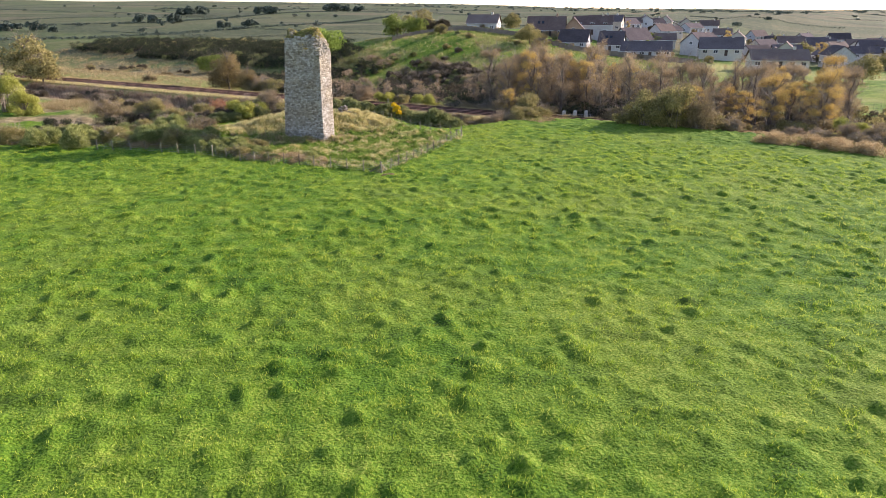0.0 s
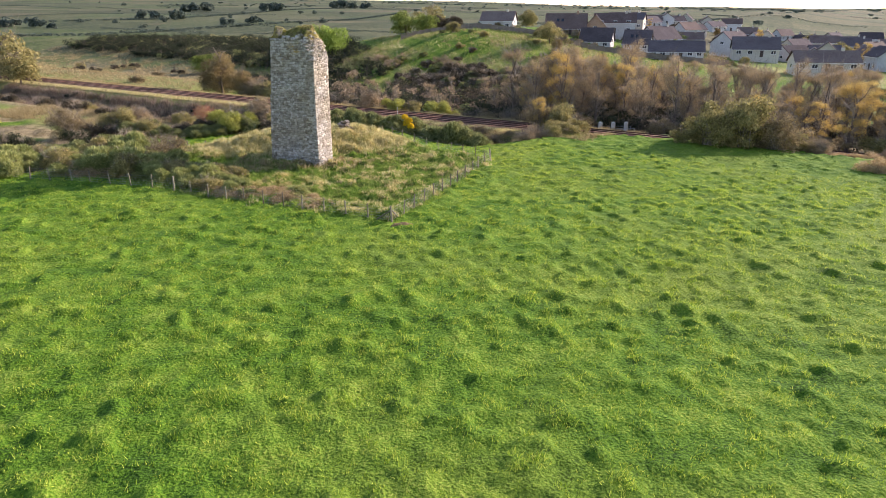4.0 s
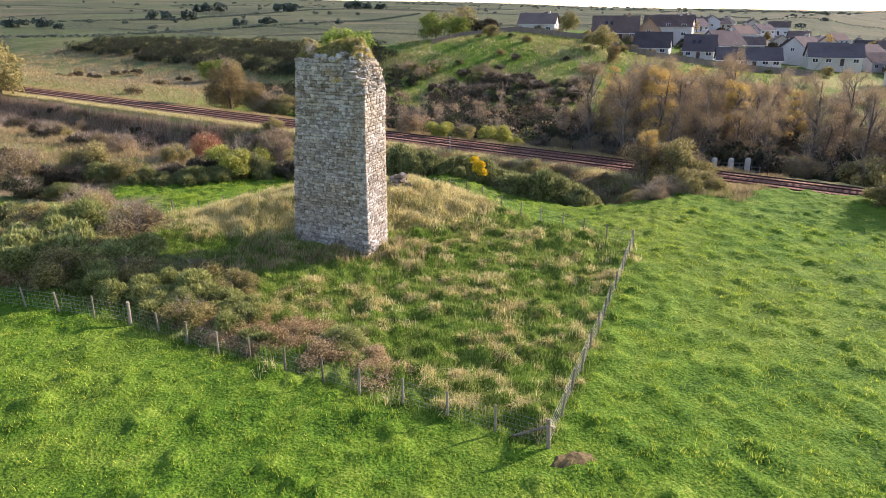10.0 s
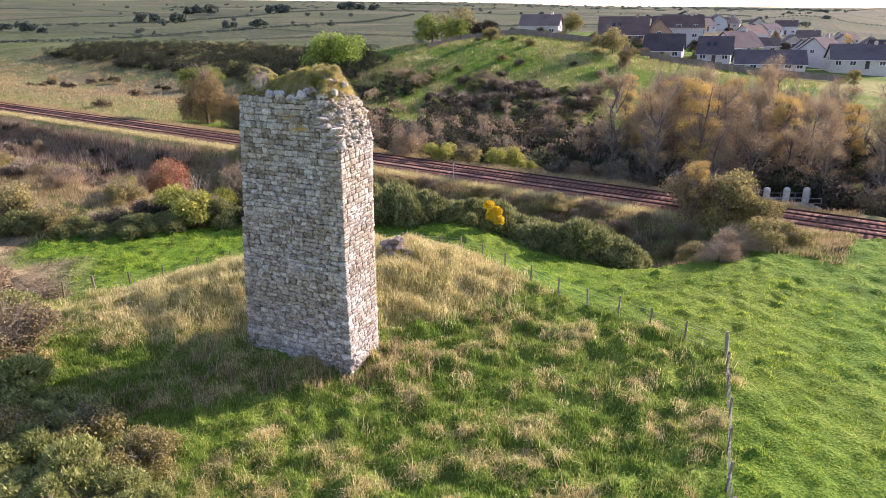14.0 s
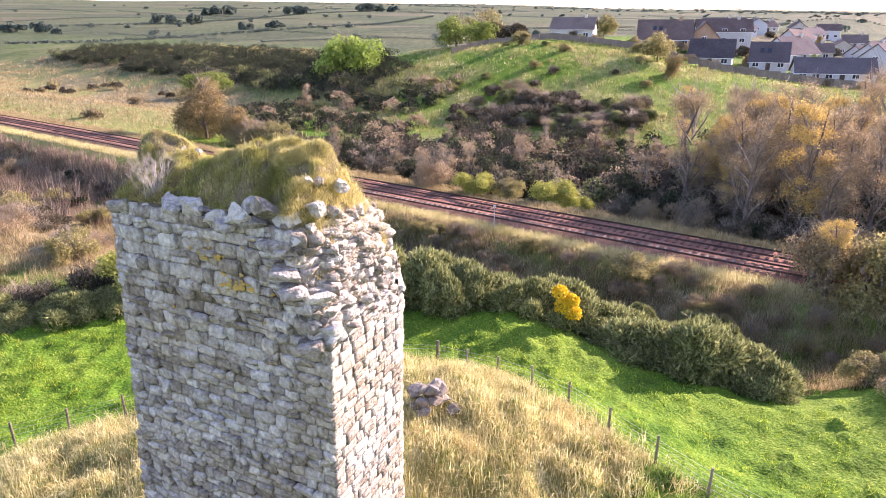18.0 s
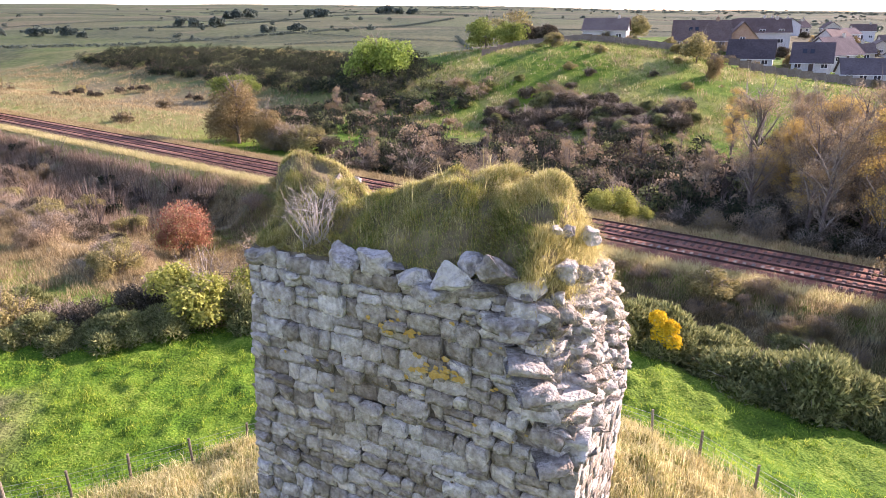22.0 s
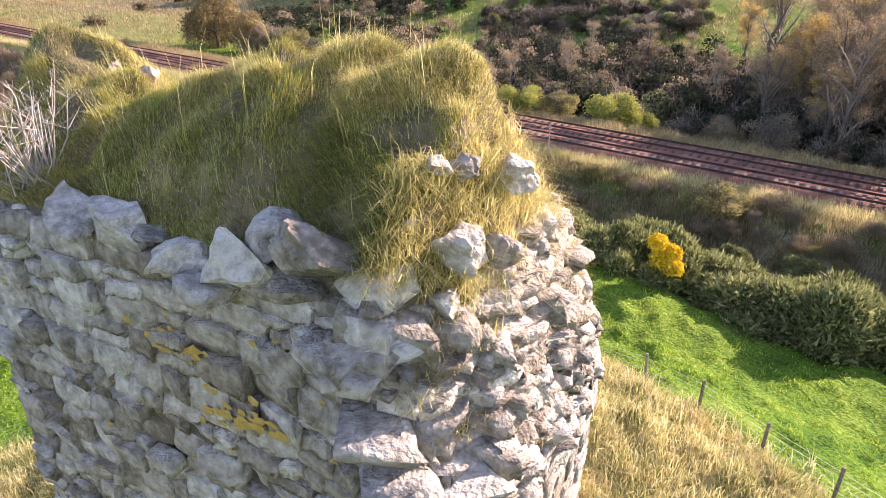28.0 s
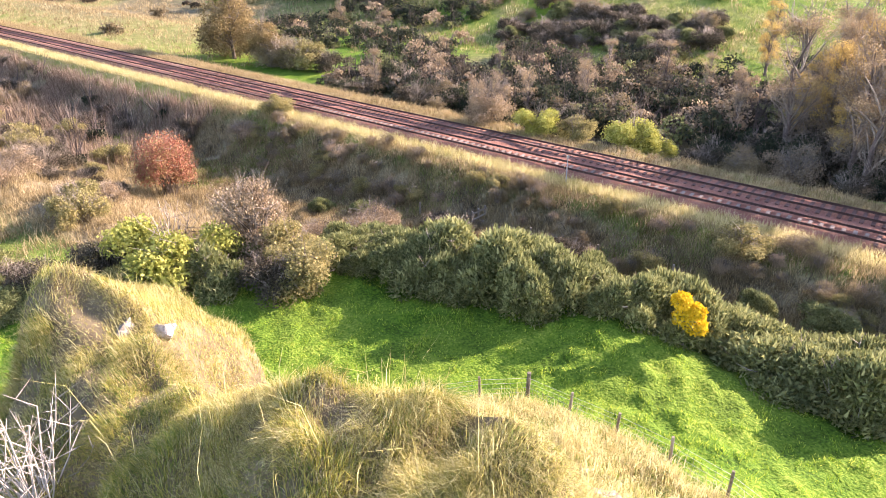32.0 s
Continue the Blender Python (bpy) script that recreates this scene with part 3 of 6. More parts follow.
    nt.links.new(bp.outputs[0], bsdf.inputs["Normal"])
    return m


ground = build_ground()

# ---- the railway ----
def build_railway():
    lo, hi = -150.0, 330.0
    line = thing("railway_track", (*along(0, 2.4), RAIL_Z), "double railway track on brown ballast", "railway", kind="structure", turn=math.degrees(math.atan2(RDIR[1], RDIR[0])))
    # local x runs along the line, local y is towards the field (minus rn)
    prof = [(3.8, -0.75), (3.0, -0.12), (0.9, -0.10), (0.0, -0.2), (-0.9, -0.10), (-3.0, -0.12), (-3.8, -0.75)]
    xs = np.arange(lo, hi, 1.5)
    r = np.random.default_rng(3)
    v = np.array([(x, y, z + (0.05 * r.normal() if abs(y) < 4.5 else 0)) for x in xs for y, z in prof])
    k = len(prof)
    f = np.array([(i * k + j, i * k + j + 1, (i + 1) * k + j + 1, (i + 1) * k + j) for i in range(len(xs) - 1) for j in range(k - 1)])
    put("ballast_bed", mesh_np("ballast_bed", v, f[:, ::-1], M["ballast"]), line)
    for c in (1.7, -1.7):
        for o in (-0.7175, 0.7175):
            bm = bmesh.new()
            y = c + o
            box(bm, lo, y - 0.07, 0.02, hi, y + 0.07, 0.05)
            box(bm, lo, y - 0.012, 0.045, hi, y + 0.012, 0.13)
            box(bm, lo, y - 0.036, 0.125, hi, y + 0.036, 0.165)
            part("rail", bm, M["rail"], line)
    bm = bmesh.new()
    box(bm, -0.125, -1.25, -0.24, 0.125, 1.25, -0.055, 0.02)
    me = bpy.data.meshes.new("sleeper")
    bm.to_mesh(me)
    bm.free()
    bm = bmesh.new()
    box(bm, -0.12, -0.32, -0.14, 0.12, 0.26, 0.03, 0.02)
    pale = bpy.data.meshes.new("sleeper")
    bm.to_mesh(pale)
    bm.free()
    me.materials.append(M["sleeper"])
    pale.materials.append(M["sleeper_pale"])
    rest = []
    cube_v = np.array([(x, y, z) for x in (-0.125, 0.125) for y in (-1.25, 1.25) for z in (-0.24, -0.055)])
    cube_f = np.array([(0, 1, 3, 2), (4, 6, 7, 5), (0, 4, 5, 1), (2, 3, 7, 6), (0, 2, 6, 4), (1, 5, 7, 3)])
    for c in (1.7, -1.7):
        for x in np.arange(lo, hi, 0.65):
            if -72 < x < 24:
                ob = put("sleeper", pale if c > 0 and -56 < x < -4 else me, line)
                ob.matrix_basis = pose(x, c, 0.0, 0, 0, r.normal() * 0.6)
            else:
                rest.append((cube_v + (x, c, 0), cube_f))
    put("sleepers", mesh_np("sleepers", *merge(*rest), M["sleeper"]), line, "brown sleepers further along the line", kind="stuff")


build_railway()


def marker_post(x, y, h, label):
    t = thing("marker_post", (x, y, ground_z(x, y) - 0.1), label, "post")
    bm = bmesh.new()
    bmesh.ops.create_cone(bm, cap_ends=True, segments=10, radius1=0.05, radius2=0.04, depth=h, matrix=Matrix.Translation((0, 0, h / 2)))
    part("shaft", bm, M["steel"], t)
    bm = bmesh.new()
    box(bm, -0.10, -0.03, h - 0.25, 0.10, 0.03, h, 0.01)
    part("plate", bm, M["concrete"], t, "small pale plate")


marker_post(*along(-36, -1.9), 2.4, "thin grey lineside post beside the track")


def build_pillars():
    px, py = 56.2, 23.1
    gz = ground_z(px, py) + 0.05
    base = thing("concrete_platform", (px, py, gz), "low pale concrete slab with a steel handrail", "platform", turn=-20)
    bm = bmesh.new()
    box(bm, -3.4, -1.3, -1.0, 3.4, 1.3, 0.35, 0.04)
    part("slab", bm, M["concrete"], base)
    for y in (-1.2, 1.2):
        for x in (-3.2, -1.6, 0, 1.6, 3.2):
            bm = bmesh.new()
            bmesh.ops.create_cone(bm, cap_ends=True, segments=8, radius1=0.03, radius2=0.03, depth=1.1, matrix=Matrix.Translation((x, y, 0.9)))
            part("railing_post", bm, M["steel"], base)
        for z in (0.9, 1.42):
            bm = bmesh.new()
            box(bm, -3.2, y - 0.025, z - 0.025, 3.2, y + 0.025, z + 0.025)
            part("handrail", bm, M["steel"], base)
    bm = bmesh.new()
    bmesh.ops.create_uvsphere(bm, u_segments=20, v_segments=12, radius=0.34)
    for v in bm.verts:
        v.co.z = 1.75 + v.co.z * 0.75 if v.co.z > -0.01 else v.co.z
    low = [v for v in bm.verts if v.co.z < 1.5]
    for v in low:
        f = math.hypot(v.co.x, v.co.y) or 1
        v.co.x, v.co.y, v.co.z = (v.co.x / f * 0.34, v.co.y / f * 0.34, 0.0) if f > 1e-3 and f != 1 else (0, 0, 0)
    me = bpy.data.meshes.new("pillar")
    bm.to_mesh(me)
    bm.free()
    me.materials.append(M["concrete"])
    for k, x in enumerate((-2.1, 0.0, 2.1)):
        ob = new("pillar", me)
        ob.matrix_basis = pose(px, py, gz, 0, 0, -20) @ pose(x, 0, 0.35)
        tagged(ob, "round white concrete pillar with a domed top", "pillar", "pillars on the concrete slab")


build_pillars()


# ---- the ruined tower wall ----
TOWER = pose(3.74, -3.51, 0, 0, 0, -43.6) @ pose(0, 0, 0, 2.6, 0, 0)
THICK = 2.55
OUTLINE = [(-5.95, -1.2), (0.0, -1.2), (0.2, 6.0), (0.36, 9.0), (0.46, 10.4), (-4.6, 10.4), (-5.02, 7.0), (-5.2, 6.85), (-5.95, -0.3)]


def left_edge(z):
    return float(np.interp(z, (-0.4, 6.8, 6.95, 12.3), (-5.95, -5.22, -5.08, -4.45)))


def right_edge(z):
    """The front arris: it leans out a little up to 10.5 m, and is broken away above."""
    return float(np.interp(z, (0, 6, 9, 10.5, 10.9, 11.3, 11.8, 12.4, 12.7), (0.02, 0.2, 0.34, 0.42, 0.3, 0.14, -0.04, -0.18, -0.42)))


def break_rise(v):
    """How much higher the broken end stands inside the wall than at the front arris."""
    return np.interp(v, (0.0, 0.5, 1.0, 1.8, 2.55), (0.0, 1.0, 1.3, 0.9, 0.0))


def stone_shape(seed, cut=0.07, rough=1.0):
    """A rough stone of unit size: face at y=0 looking to -y, body back to y=1."""
    r = np.random.default_rng(seed)
    nx, nz = 5, 4
    v = []
    ta, tb, bulge = r.normal() * 0.11 * rough, r.normal() * 0.11 * rough, r.uniform(0.0, 0.05)
    for j in range(nz):
        for i in range(nx):
            a, b = i / (nx - 1) * 2 - 1, j / (nz - 1) * 2 - 1
            e = max(abs(a), abs(b))
            y = 0.12 + ta * a + tb * b - bulge * (1 - e) + (0 if e < 0.9 else 0.03) + r.normal() * 0.055 * rough
            corner = abs(a) > 0.9 and abs(b) > 0.9
            s = 1 - (cut * (0.3 + 1.2 * r.random()) if corner else 0)
            v.append((0.5 * a * s + r.normal() * 0.018, y, 0.5 * b * s + r.normal() * 0.045))
    ring = [i for i in range(nx)] + [nx * (j + 1) - 1 for j in range(1, nz)] + [nx * nz - 1 - i for i in range(1, nx)] + [nx * (nz - 1 - j) for j in range(1, nz - 1)]
    m = len(v)
    v += [(v[k][0] * 0.94, 1.0, v[k][2] * 0.94) for k in ring]
    f = [(j * nx + i, j * nx + i + 1, (j + 1) * nx + i + 1, (j + 1) * nx + i) for j in range(nz - 1) for i in range(nx - 1)]
    c = len(ring)
    f += [(ring[(k + 1) % c], ring[k], m + k, m + (k + 1) % c) for k in range(c)]
    return np.array(v), np.array(f)


STONES = [stone_shape(100 + k) for k in range(28)]
FLAT = [stone_shape(200 + k, 0.03, 0.4) for k in range(16)]
STONE_MESH = [mesh_np("stone", v, f, M["stone"]) for v, f in STONES]


def courses(z0, z1, lo, hi, r, tall=(0.15, 0.3), wide=(0.18, 0.5)):
    """Stones of a rubble wall, course by course: centre along the wall, height, width and tallness."""
    z = z0
    while z < z1:
        h = r.uniform(*tall)
        u, end = lo(z + h / 2), hi(z + h / 2)
        while u < end - 0.08:
            w = min(r.uniform(*wide), end - u)
            if end - u - w < 0.14:
                w = end - u
            if h > 0.2 and r.random() < 0.18:
                k = r.uniform(0.4, 0.6)
                yield u + w / 2, z + h * k / 2, w, h * k
                yield u + w / 2, z + h * (1 + k) / 2, w, h * (1 - k)
            else:
                yield u + w / 2, z + h / 2, w, h * r.uniform(0.9, 1.04)
            u += w
        z += h


def build_tower():
    tower = thing("ruined_tower", (0, 0, 0), "tall ruined rubble-stone tower wall with a grassy broken top", "ruin")
    tower.matrix_basis = TOWER
    # core, set back behind the facing stones
    bm = bmesh.new()
    e = 0.10
    ring = [(u + e if u < -1 else u - e, z) for u, z in OUTLINE]
    a = [bm.verts.new((u, e, z)) for u, z in ring]
    b = [bm.verts.new((u, THICK - e, z)) for u, z in ring]
    bm.faces.new(a)
    bm.faces.new(b[::-1])
    for k in range(len(ring)):
        bm.faces.new((a[k], b[k], b[(k + 1) % len(ring)], a[(k + 1) % len(ring)]))
    bmesh.ops.recalc_face_normals(bm, faces=bm.faces)
    part("wall_core", bm, M["mortar"], tower, "dark earth mortar and rubble filling")
    r = np.random.default_rng(21)
    joined = []

    def lay(m, w, d, h, single, fit=0.962, shapes=STONES):
        k = int(r.integers(len(shapes)))
        mm = m @ pose(0, 0, 0, r.normal() * 1.2, r.normal() * 1.6, r.normal() * 1.4) @ Matrix.Diagonal((w * fit, d, h * (fit - 0.02), 1))
        if single:
            ob = put("stone", STONE_MESH[k], tower)
            ob.matrix_basis = mm
        else:
            v, f = shapes[k]
            q = np.array(mm)
            joined.append((v @ q[:3, :3].T + q[:3, 3], f))

    count = 0
    for u, z, w, h in courses(-0.6, 12.35, left_edge, right_edge, r):
        proud = abs(r.normal()) * 0.045
        single = z > 9.55 and count < 300
        count += single
        lay(pose(u, -proud, z), w, 0.16, h, single)
    for v, z, w, h in courses(-0.6, 11.0, lambda z: 0.0, lambda z: THICK, r, (0.14, 0.28), (0.22, 0.5)):
        if z < 10.35 + 0.35 * math.sin(2.3 * v) + 0.2 * r.random():
            lay(pose(right_edge(min(z, 10.4)) + abs(r.normal()) * 0.01, v, z, 0, 0, 90), w, 0.15, h, False, 0.99, FLAT)
    for v, z, w, h in courses(-0.6, 12.1, lambda z: 0.0, lambda z: THICK, r, (0.15, 0.3), (0.25, 0.6)):
        if z < float(head(-4.3, THICK - v)) - 0.1:
            lay(pose(left_edge(z), THICK - v, z, 0, 0, -90), w, 0.2, h, False)
    for u, z, w, h in courses(-0.6, 10.6, left_edge, right_edge, r, (0.16, 0.3), (0.25, 0.7)):
        lay(pose(u, THICK, z, 0, 0, 180), w, 0.2, h, False)
    # broken masonry on the slope at the sunny end: blocks of all sizes, bedded roughly level
    for k in range(760):
        v, zz = r.uniform(-0.02, THICK - 0.15), 10.3 + 2.6 * r.random() ** 1.3
        rise = float(break_rise(v))
        u = right_edge(zz - rise * min(1.0, (zz - 10.3) / 1.2)) - 0.06 + r.normal() * 0.03
        if zz > 12.1 + 0.25 * rise:
            continue
        size = r.uniform(0.14, 0.27) if k % 3 else r.uniform(0.3, 0.46)
        lay(pose(u - 0.03, v, zz, r.normal() * 7, r.normal() * 9, 84 + r.normal() * 24), size * 1.4, size * 1.1, size * 0.5, False)
    # quoins of the broken arris, seen from the front
    zq = 10.3
    while zq < 12.5:
        hq = r.uniform(0.12, 0.24)
        lay(pose(right_edge(zq) - 0.14 + r.normal() * 0.05, -0.03, zq, r.normal() * 3, r.normal() * 5, 10 + r.normal() * 14), r.uniform(0.28, 0.5), 0.34, hq, False)
        zq += hq
    # rough lower spur at the foot of the end
    for k in range(26):
        v, z = r.uniform(0.0, 1.9), r.uniform(-0.3, 0.9)
        if z < 0.8 - 0.25 * v:
            s = r.uniform(0.2, 0.42)
            lay(pose(0.12, v, z, r.normal() * 12, r.normal() * 12, 90 + r.normal() * 18), s * 1.3, 0.3, s * 0.8, False)
    put("rubble_facing", mesh_np("rubble_facing", *merge(*joined), M["stones"]), tower, "lower courses of coursed grey rubble stone", kind="stuff")
    # cap stones on the front edge
    caps = [(-4.12, 0.0, 12.36, 0.50, 0.36), (-3.5, 0.12, 12.46, 0.34, 0.22), (-2.86, -0.04, 12.58, 0.54, 0.40), (-2.36, -0.02, 12.62, 0.54, 0.34), (-2.02, 0.04, 12.56, 0.28, 0.16),
            (-1.77, -0.04, 12.50, 0.36, 0.32), (-1.46, -0.06, 12.36, 0.46, 0.26), (-1.22, -0.08, 12.60, 0.56, 0.38), (-1.0, 0.06, 12.76, 0.30, 0.26), (-0.66, -0.06, 12.78, 0.58, 0.36), (-0.9, -0.04, 12.48, 0.44, 0.26),
            (-0.3, 0.06, 12.5, 0.32, 0.26), (-0.02, 0.42, 12.68, 0.34, 0.26), (0.12, 0.72, 12.58, 0.24, 0.28), (0.05, 1.05, 12.93, 0.30, 0.2), (-0.06, 0.65, 13.08, 0.18, 0.16), (-0.14, 0.49, 13.16, 0.15, 0.12),
            (-0.05, 0.30, 12.42, 0.26, 0.20), (-0.28, 0.26, 12.85, 0.18, 0.14), (-3.84, 1.34, None, 0.2, 0.15), (-3.62, 1.5, None, 0.2, 0.14), (-3.6, 1.22, None, 0.14, 0.1)]
    for k, (u, v, z, w, h) in enumerate(caps):
        rr = np.random.default_rng(500 + k)
        z = z - 0.09 if z else float(head(u, v)) - 0.02
        bm = bmesh.new()
        bmesh.ops.create_icosphere(bm, subdivisions=3, radius=0.6)
        planes = [(Vector(rr.normal(size=3)).normalized(), rr.uniform(0.26, 0.4)) for _ in range(9)]
        waves = [(Vector(rr.normal(size=3)) * 7, rr.uniform(0, 6.3)) for _ in range(7)]
        for vert in bm.verts:
            for _ in range(2):
                for p, far_off in planes:
                    d = vert.co.dot(p) - far_off
                    if d > 0:
                        vert.co -= p * d
            vert.co *= 1 + 0.05 * sum(math.sin(w.dot(vert.co) + q) for w, q in waves)
            vert.co += Vector(rr.normal(size=3)) * 0.008
            vert.co = Vector((vert.co.x * w * 1.05, vert.co.y * min(0.42, 1.05 * w), vert.co.z * h * 0.98))
        ob = part("cap_stone", bm, M["pale_stone"], tower)
        ob.matrix_basis = pose(u, v + 0.06, z, rr.normal() * 8, rr.normal() * 10, rr.normal() * 14)
    # orange lichen
    for k in range(64):
        big = k < 30
        u = r.normal() * 0.16 - (1.5 if k % 3 else 1.95) if big else r.uniform(-4.0, -0.2)
        z = (11.2 if k % 3 else 11.7) + r.normal() * 0.09 if big else r.uniform(10.3, 12.2)
        s = r.uniform(0.025, 0.06) if big else r.uniform(0.012, 0.035)
        bm = bmesh.new()
        ring = [bm.verts.new((s * 1.3 * math.cos(a) * r.uniform(0.5, 1.2), 0, s * math.sin(a) * r.uniform(0.5, 1.2))) for a in np.linspace(0, 2 * math.pi, 10)[:-1]]
        mid = bm.verts.new((0, -0.012, 0))
        for i in range(9):
            bm.faces.new((ring[i], ring[(i + 1) % 9], mid))
        ob = part("lichen_patch", bm, M["lichen"], tower, "orange lichen crust")
        ob.matrix_basis = pose(u, -0.052, z, r.normal() * 3, 0, r.normal() * 4)
    # broken wall head with turf
    gu, gv = np.linspace(-4.5, 0.34, 114), np.linspace(0.04, THICK - 0.06, 60)
    U, V = np.meshgrid(gu, gv)
    Z = head(U, V)
    rim = np.zeros_like(U, bool)
    rim[0, :] = rim[-1, :] = rim[:, 0] = rim[:, -1] = True
    Z = np.where(rim, 10.4, Z)
    w = len(gu)
    i = (np.arange(len(gv) - 1)[:, None] * w + np.arange(w - 1)).ravel()
    me = mesh_np("turf_cap", np.stack([flare(U, V), V, Z], -1).reshape(-1, 3), np.stack([i, i + 1, i + w + 1, i + w], 1), M["soil"], True)
    me.materials.append(M["mortar"])
    low = np.where((Z.reshape(-1)[i] < 12.25) & (V.reshape(-1)[i] < 1.2), 1, 0).astype(np.int32)
    me.polygons.foreach_set("material_index", low)
    put("turf_cap", me, tower, "rough turf and earth on the broken wall head")
    rr = np.random.default_rng(31)

    def tuft(count, hmin, hmax, wid, material, name, lean, bias):
        u, v = rr.uniform(-4.45, 0.3, count), rr.uniform(0.06, THICK - 0.1, count)
        keep = rr.random(count) < bias(u, v) * (0.12 + 0.88 * sm(0.27, 0.42, 0.5 * vnoise(u, v, 0.5, 41) + 0.5 * vnoise(u, v, 0.2, 43)))
        u, v = u[keep], v[keep]
        z = head(u, v)
        ok = z > 12.42 + 0.12 * sm(-0.6, 0.0, u) - 1.3 * sm(1.2, 1.6, v) - 1.4 * (rr.random(len(u)) < 0.03)
        u, v, z = u[ok], v[ok], z[ok]
        base = np.stack([flare(u, v), v, z - 0.02], 1)
        clump = vnoise(u + 9, v, 0.24, 3)
        hh = rr.uniform(hmin, hmax, len(u)) * (0.45 + 1.0 * clump ** 1.4)
        fall = 2 * math.pi * (vnoise(u, v, 0.5, 12) + 0.6 * vnoise(u, v, 0.22, 13)) - 1.2
        put(name, mesh_np(name, *blades(base, hh, np.full(len(u), wid), lean, 2, rr, fall), material), tower, kind="stuff")

    patch = lambda u, v: vnoise(u, v, 0.45, 6) * 0.7 + 0.3 * sm(0.4, 1.0, v) + 0.3 * sm(-1.6, -0.4, u) + 0.4 * sm(-3.2, -4.0, u)
    tuft(90000, 0.02, 0.10, 0.005, M["straw"], "bleached_thatch", 1.7, lambda u, v: 0 * u + 9.0)
    tuft(60000, 0.02, 0.10, 0.005, M["weed"], "brown_thatch", 1.7, lambda u, v: 0 * u + 9.0)
    tuft(80000, 0.04, 0.15, 0.0045, M["rank"], "green_grass", 1.1, lambda u, v: 0.35 + 0.65 * sm(0.35, 0.55, vnoise(u, v, 0.4, 5)))
    tuft(90000, 0.04, 0.15, 0.0045, M["turf"], "olive_grass", 1.2, lambda u, v: 0.6 + 0.4 * sm(0.4, 0.6, vnoise(u, v, 0.3, 15)))
    tuft(150000, 0.04, 0.19, 0.0038, M["turf_straw"], "dry_grass", 1.5, lambda u, v: sm(0.45, 0.85, patch(u, v)))
    tuft(420, 0.25, 0.6, 0.005, M["turf_straw"], "tall_seedhead", 0.8, lambda u, v: 0 * u + 1.0)
    # tufts rooted between the broken stones of the sunny corner
    cu, cv = 0.34 - rr.random(420) * 0.7, rr.uniform(0.02, THICK - 0.2, 420)
    cz = head(cu, cv)
    few = (cz > 10.7) & (cz < 13.0) & (rr.random(420) < 0.15 + 0.85 * sm(10.8, 12.4, cz))
    cu, cv, cz = (np.repeat(q[few], 60) for q in (cu, cv, cz))
    base = np.stack([cu + rr.normal(size=len(cu)) * 0.05 + 0.02, cv + rr.normal(size=len(cu)) * 0.05, cz + rr.normal(size=len(cu)) * 0.04], 1)
    put("corner_grass", mesh_np("corner_grass", *blades(base, rr.uniform(0.05, 0.2, len(cu)), np.full(len(cu), 0.006), 1.9, 2, rr), M["turf_straw"]), tower, kind="stuff")
    return tower


def flare(u, v):
    """The turf at the back swells out past the far end of the wall."""
    return u - 0.5 * sm(0.6, 1.4, v) * sm(-3.7, -4.5, u)


def head(u, v):
    """The height of the broken, turfed wall head: highest along a crest, cut away at the sunny front corner, falling to the back."""
    u, v = np.asarray(u, float), np.asarray(v, float)
    rough = 0.17 * (vnoise(u + 20, v, 0.55, 1) - 0.5) + 0.14 * (vnoise(u, v, 0.24, 2) - 0.5)
    rise = break_rise(v)
    slope = np.interp(-u, (-0.36, -0.2, -0.04, 0.14, 0.28, 0.5, 0.85), (10.4, 10.9, 11.3, 11.8, 12.4, 12.75, 13.6))
    cut = slope + rise * sm(10.3, 11.5, slope)
    top = np.interp(u, (-4.55, -4.4, -4.2, -3.9, -3.5, -3.1, -2.6, -2.1, -1.7, -1.2, -0.8, -0.45, -0.1), (12.8, 13.18, 13.28, 13.2, 13.0, 12.94, 13.06, 13.26, 13.36, 13.42, 13.44, 13.42, 13.3))
    crest = np.interp(u, (-4.5, -3.8, -3.3, -2.6, -1.9, -1.0, -0.2), (1.4, 1.5, 1.15, 1.0, 1.25, 1.4, 1.35))
    front = 12.36 + (top - 12.36) * (0.78 * sm(-0.2, 0.75 + 0.5 * sm(-3.3, -4.1, u), v) + 0.22 * sm(0.4, 1.0, v / crest))
    back = top - (2.0 - 1.2 * sm(3.35, 3.7, -u)) * (v - crest - 0.08)
    return np.minimum(np.minimum(cut, back), front) + 1.3 * rough * sm(0.02, 0.2, v)


tower = build_tower()


# ---- plants ----
def crown_points(r, lobes, count, shell=0.55):
    """Points and outward ways on a crown of rounded lobes (x, y, z, radius, tallness)."""
    lobes = np.array(lobes, float)
    weight = lobes[:, 3] ** 2
    k = r.choice(len(lobes), count, p=weight / weight.sum())
    d = r.normal(size=(count, 3))
    d /= np.linalg.norm(d, axis=1)[:, None]
    d[:, 2] = np.where(d[:, 2] < -0.35, -d[:, 2], d[:, 2])
    rad = lobes[k, 3] * (shell + (1 - shell) * r.random(count) ** 0.6) * (0.82 + 0.36 * r.random(count))
    p = lobes[k, :3] + d * rad[:, None] * np.stack([np.ones(count), np.ones(count), lobes[k, 4]], 1)
    return p, d


def lobes_of(r, count, rad, height, low=0.3, spread=0.62):
    out = []
    for k in range(count):
        a, q = r.random() * 2 * math.pi, math.sqrt(r.random()) * rad * spread
        z = height * r.uniform(low, 0.72) * (1 - 0.35 * q / rad)
        out.append((q * math.cos(a), q * math.sin(a), z, rad * r.uniform(0.33, 0.52), r.uniform(0.75, 1.05)))
    return out


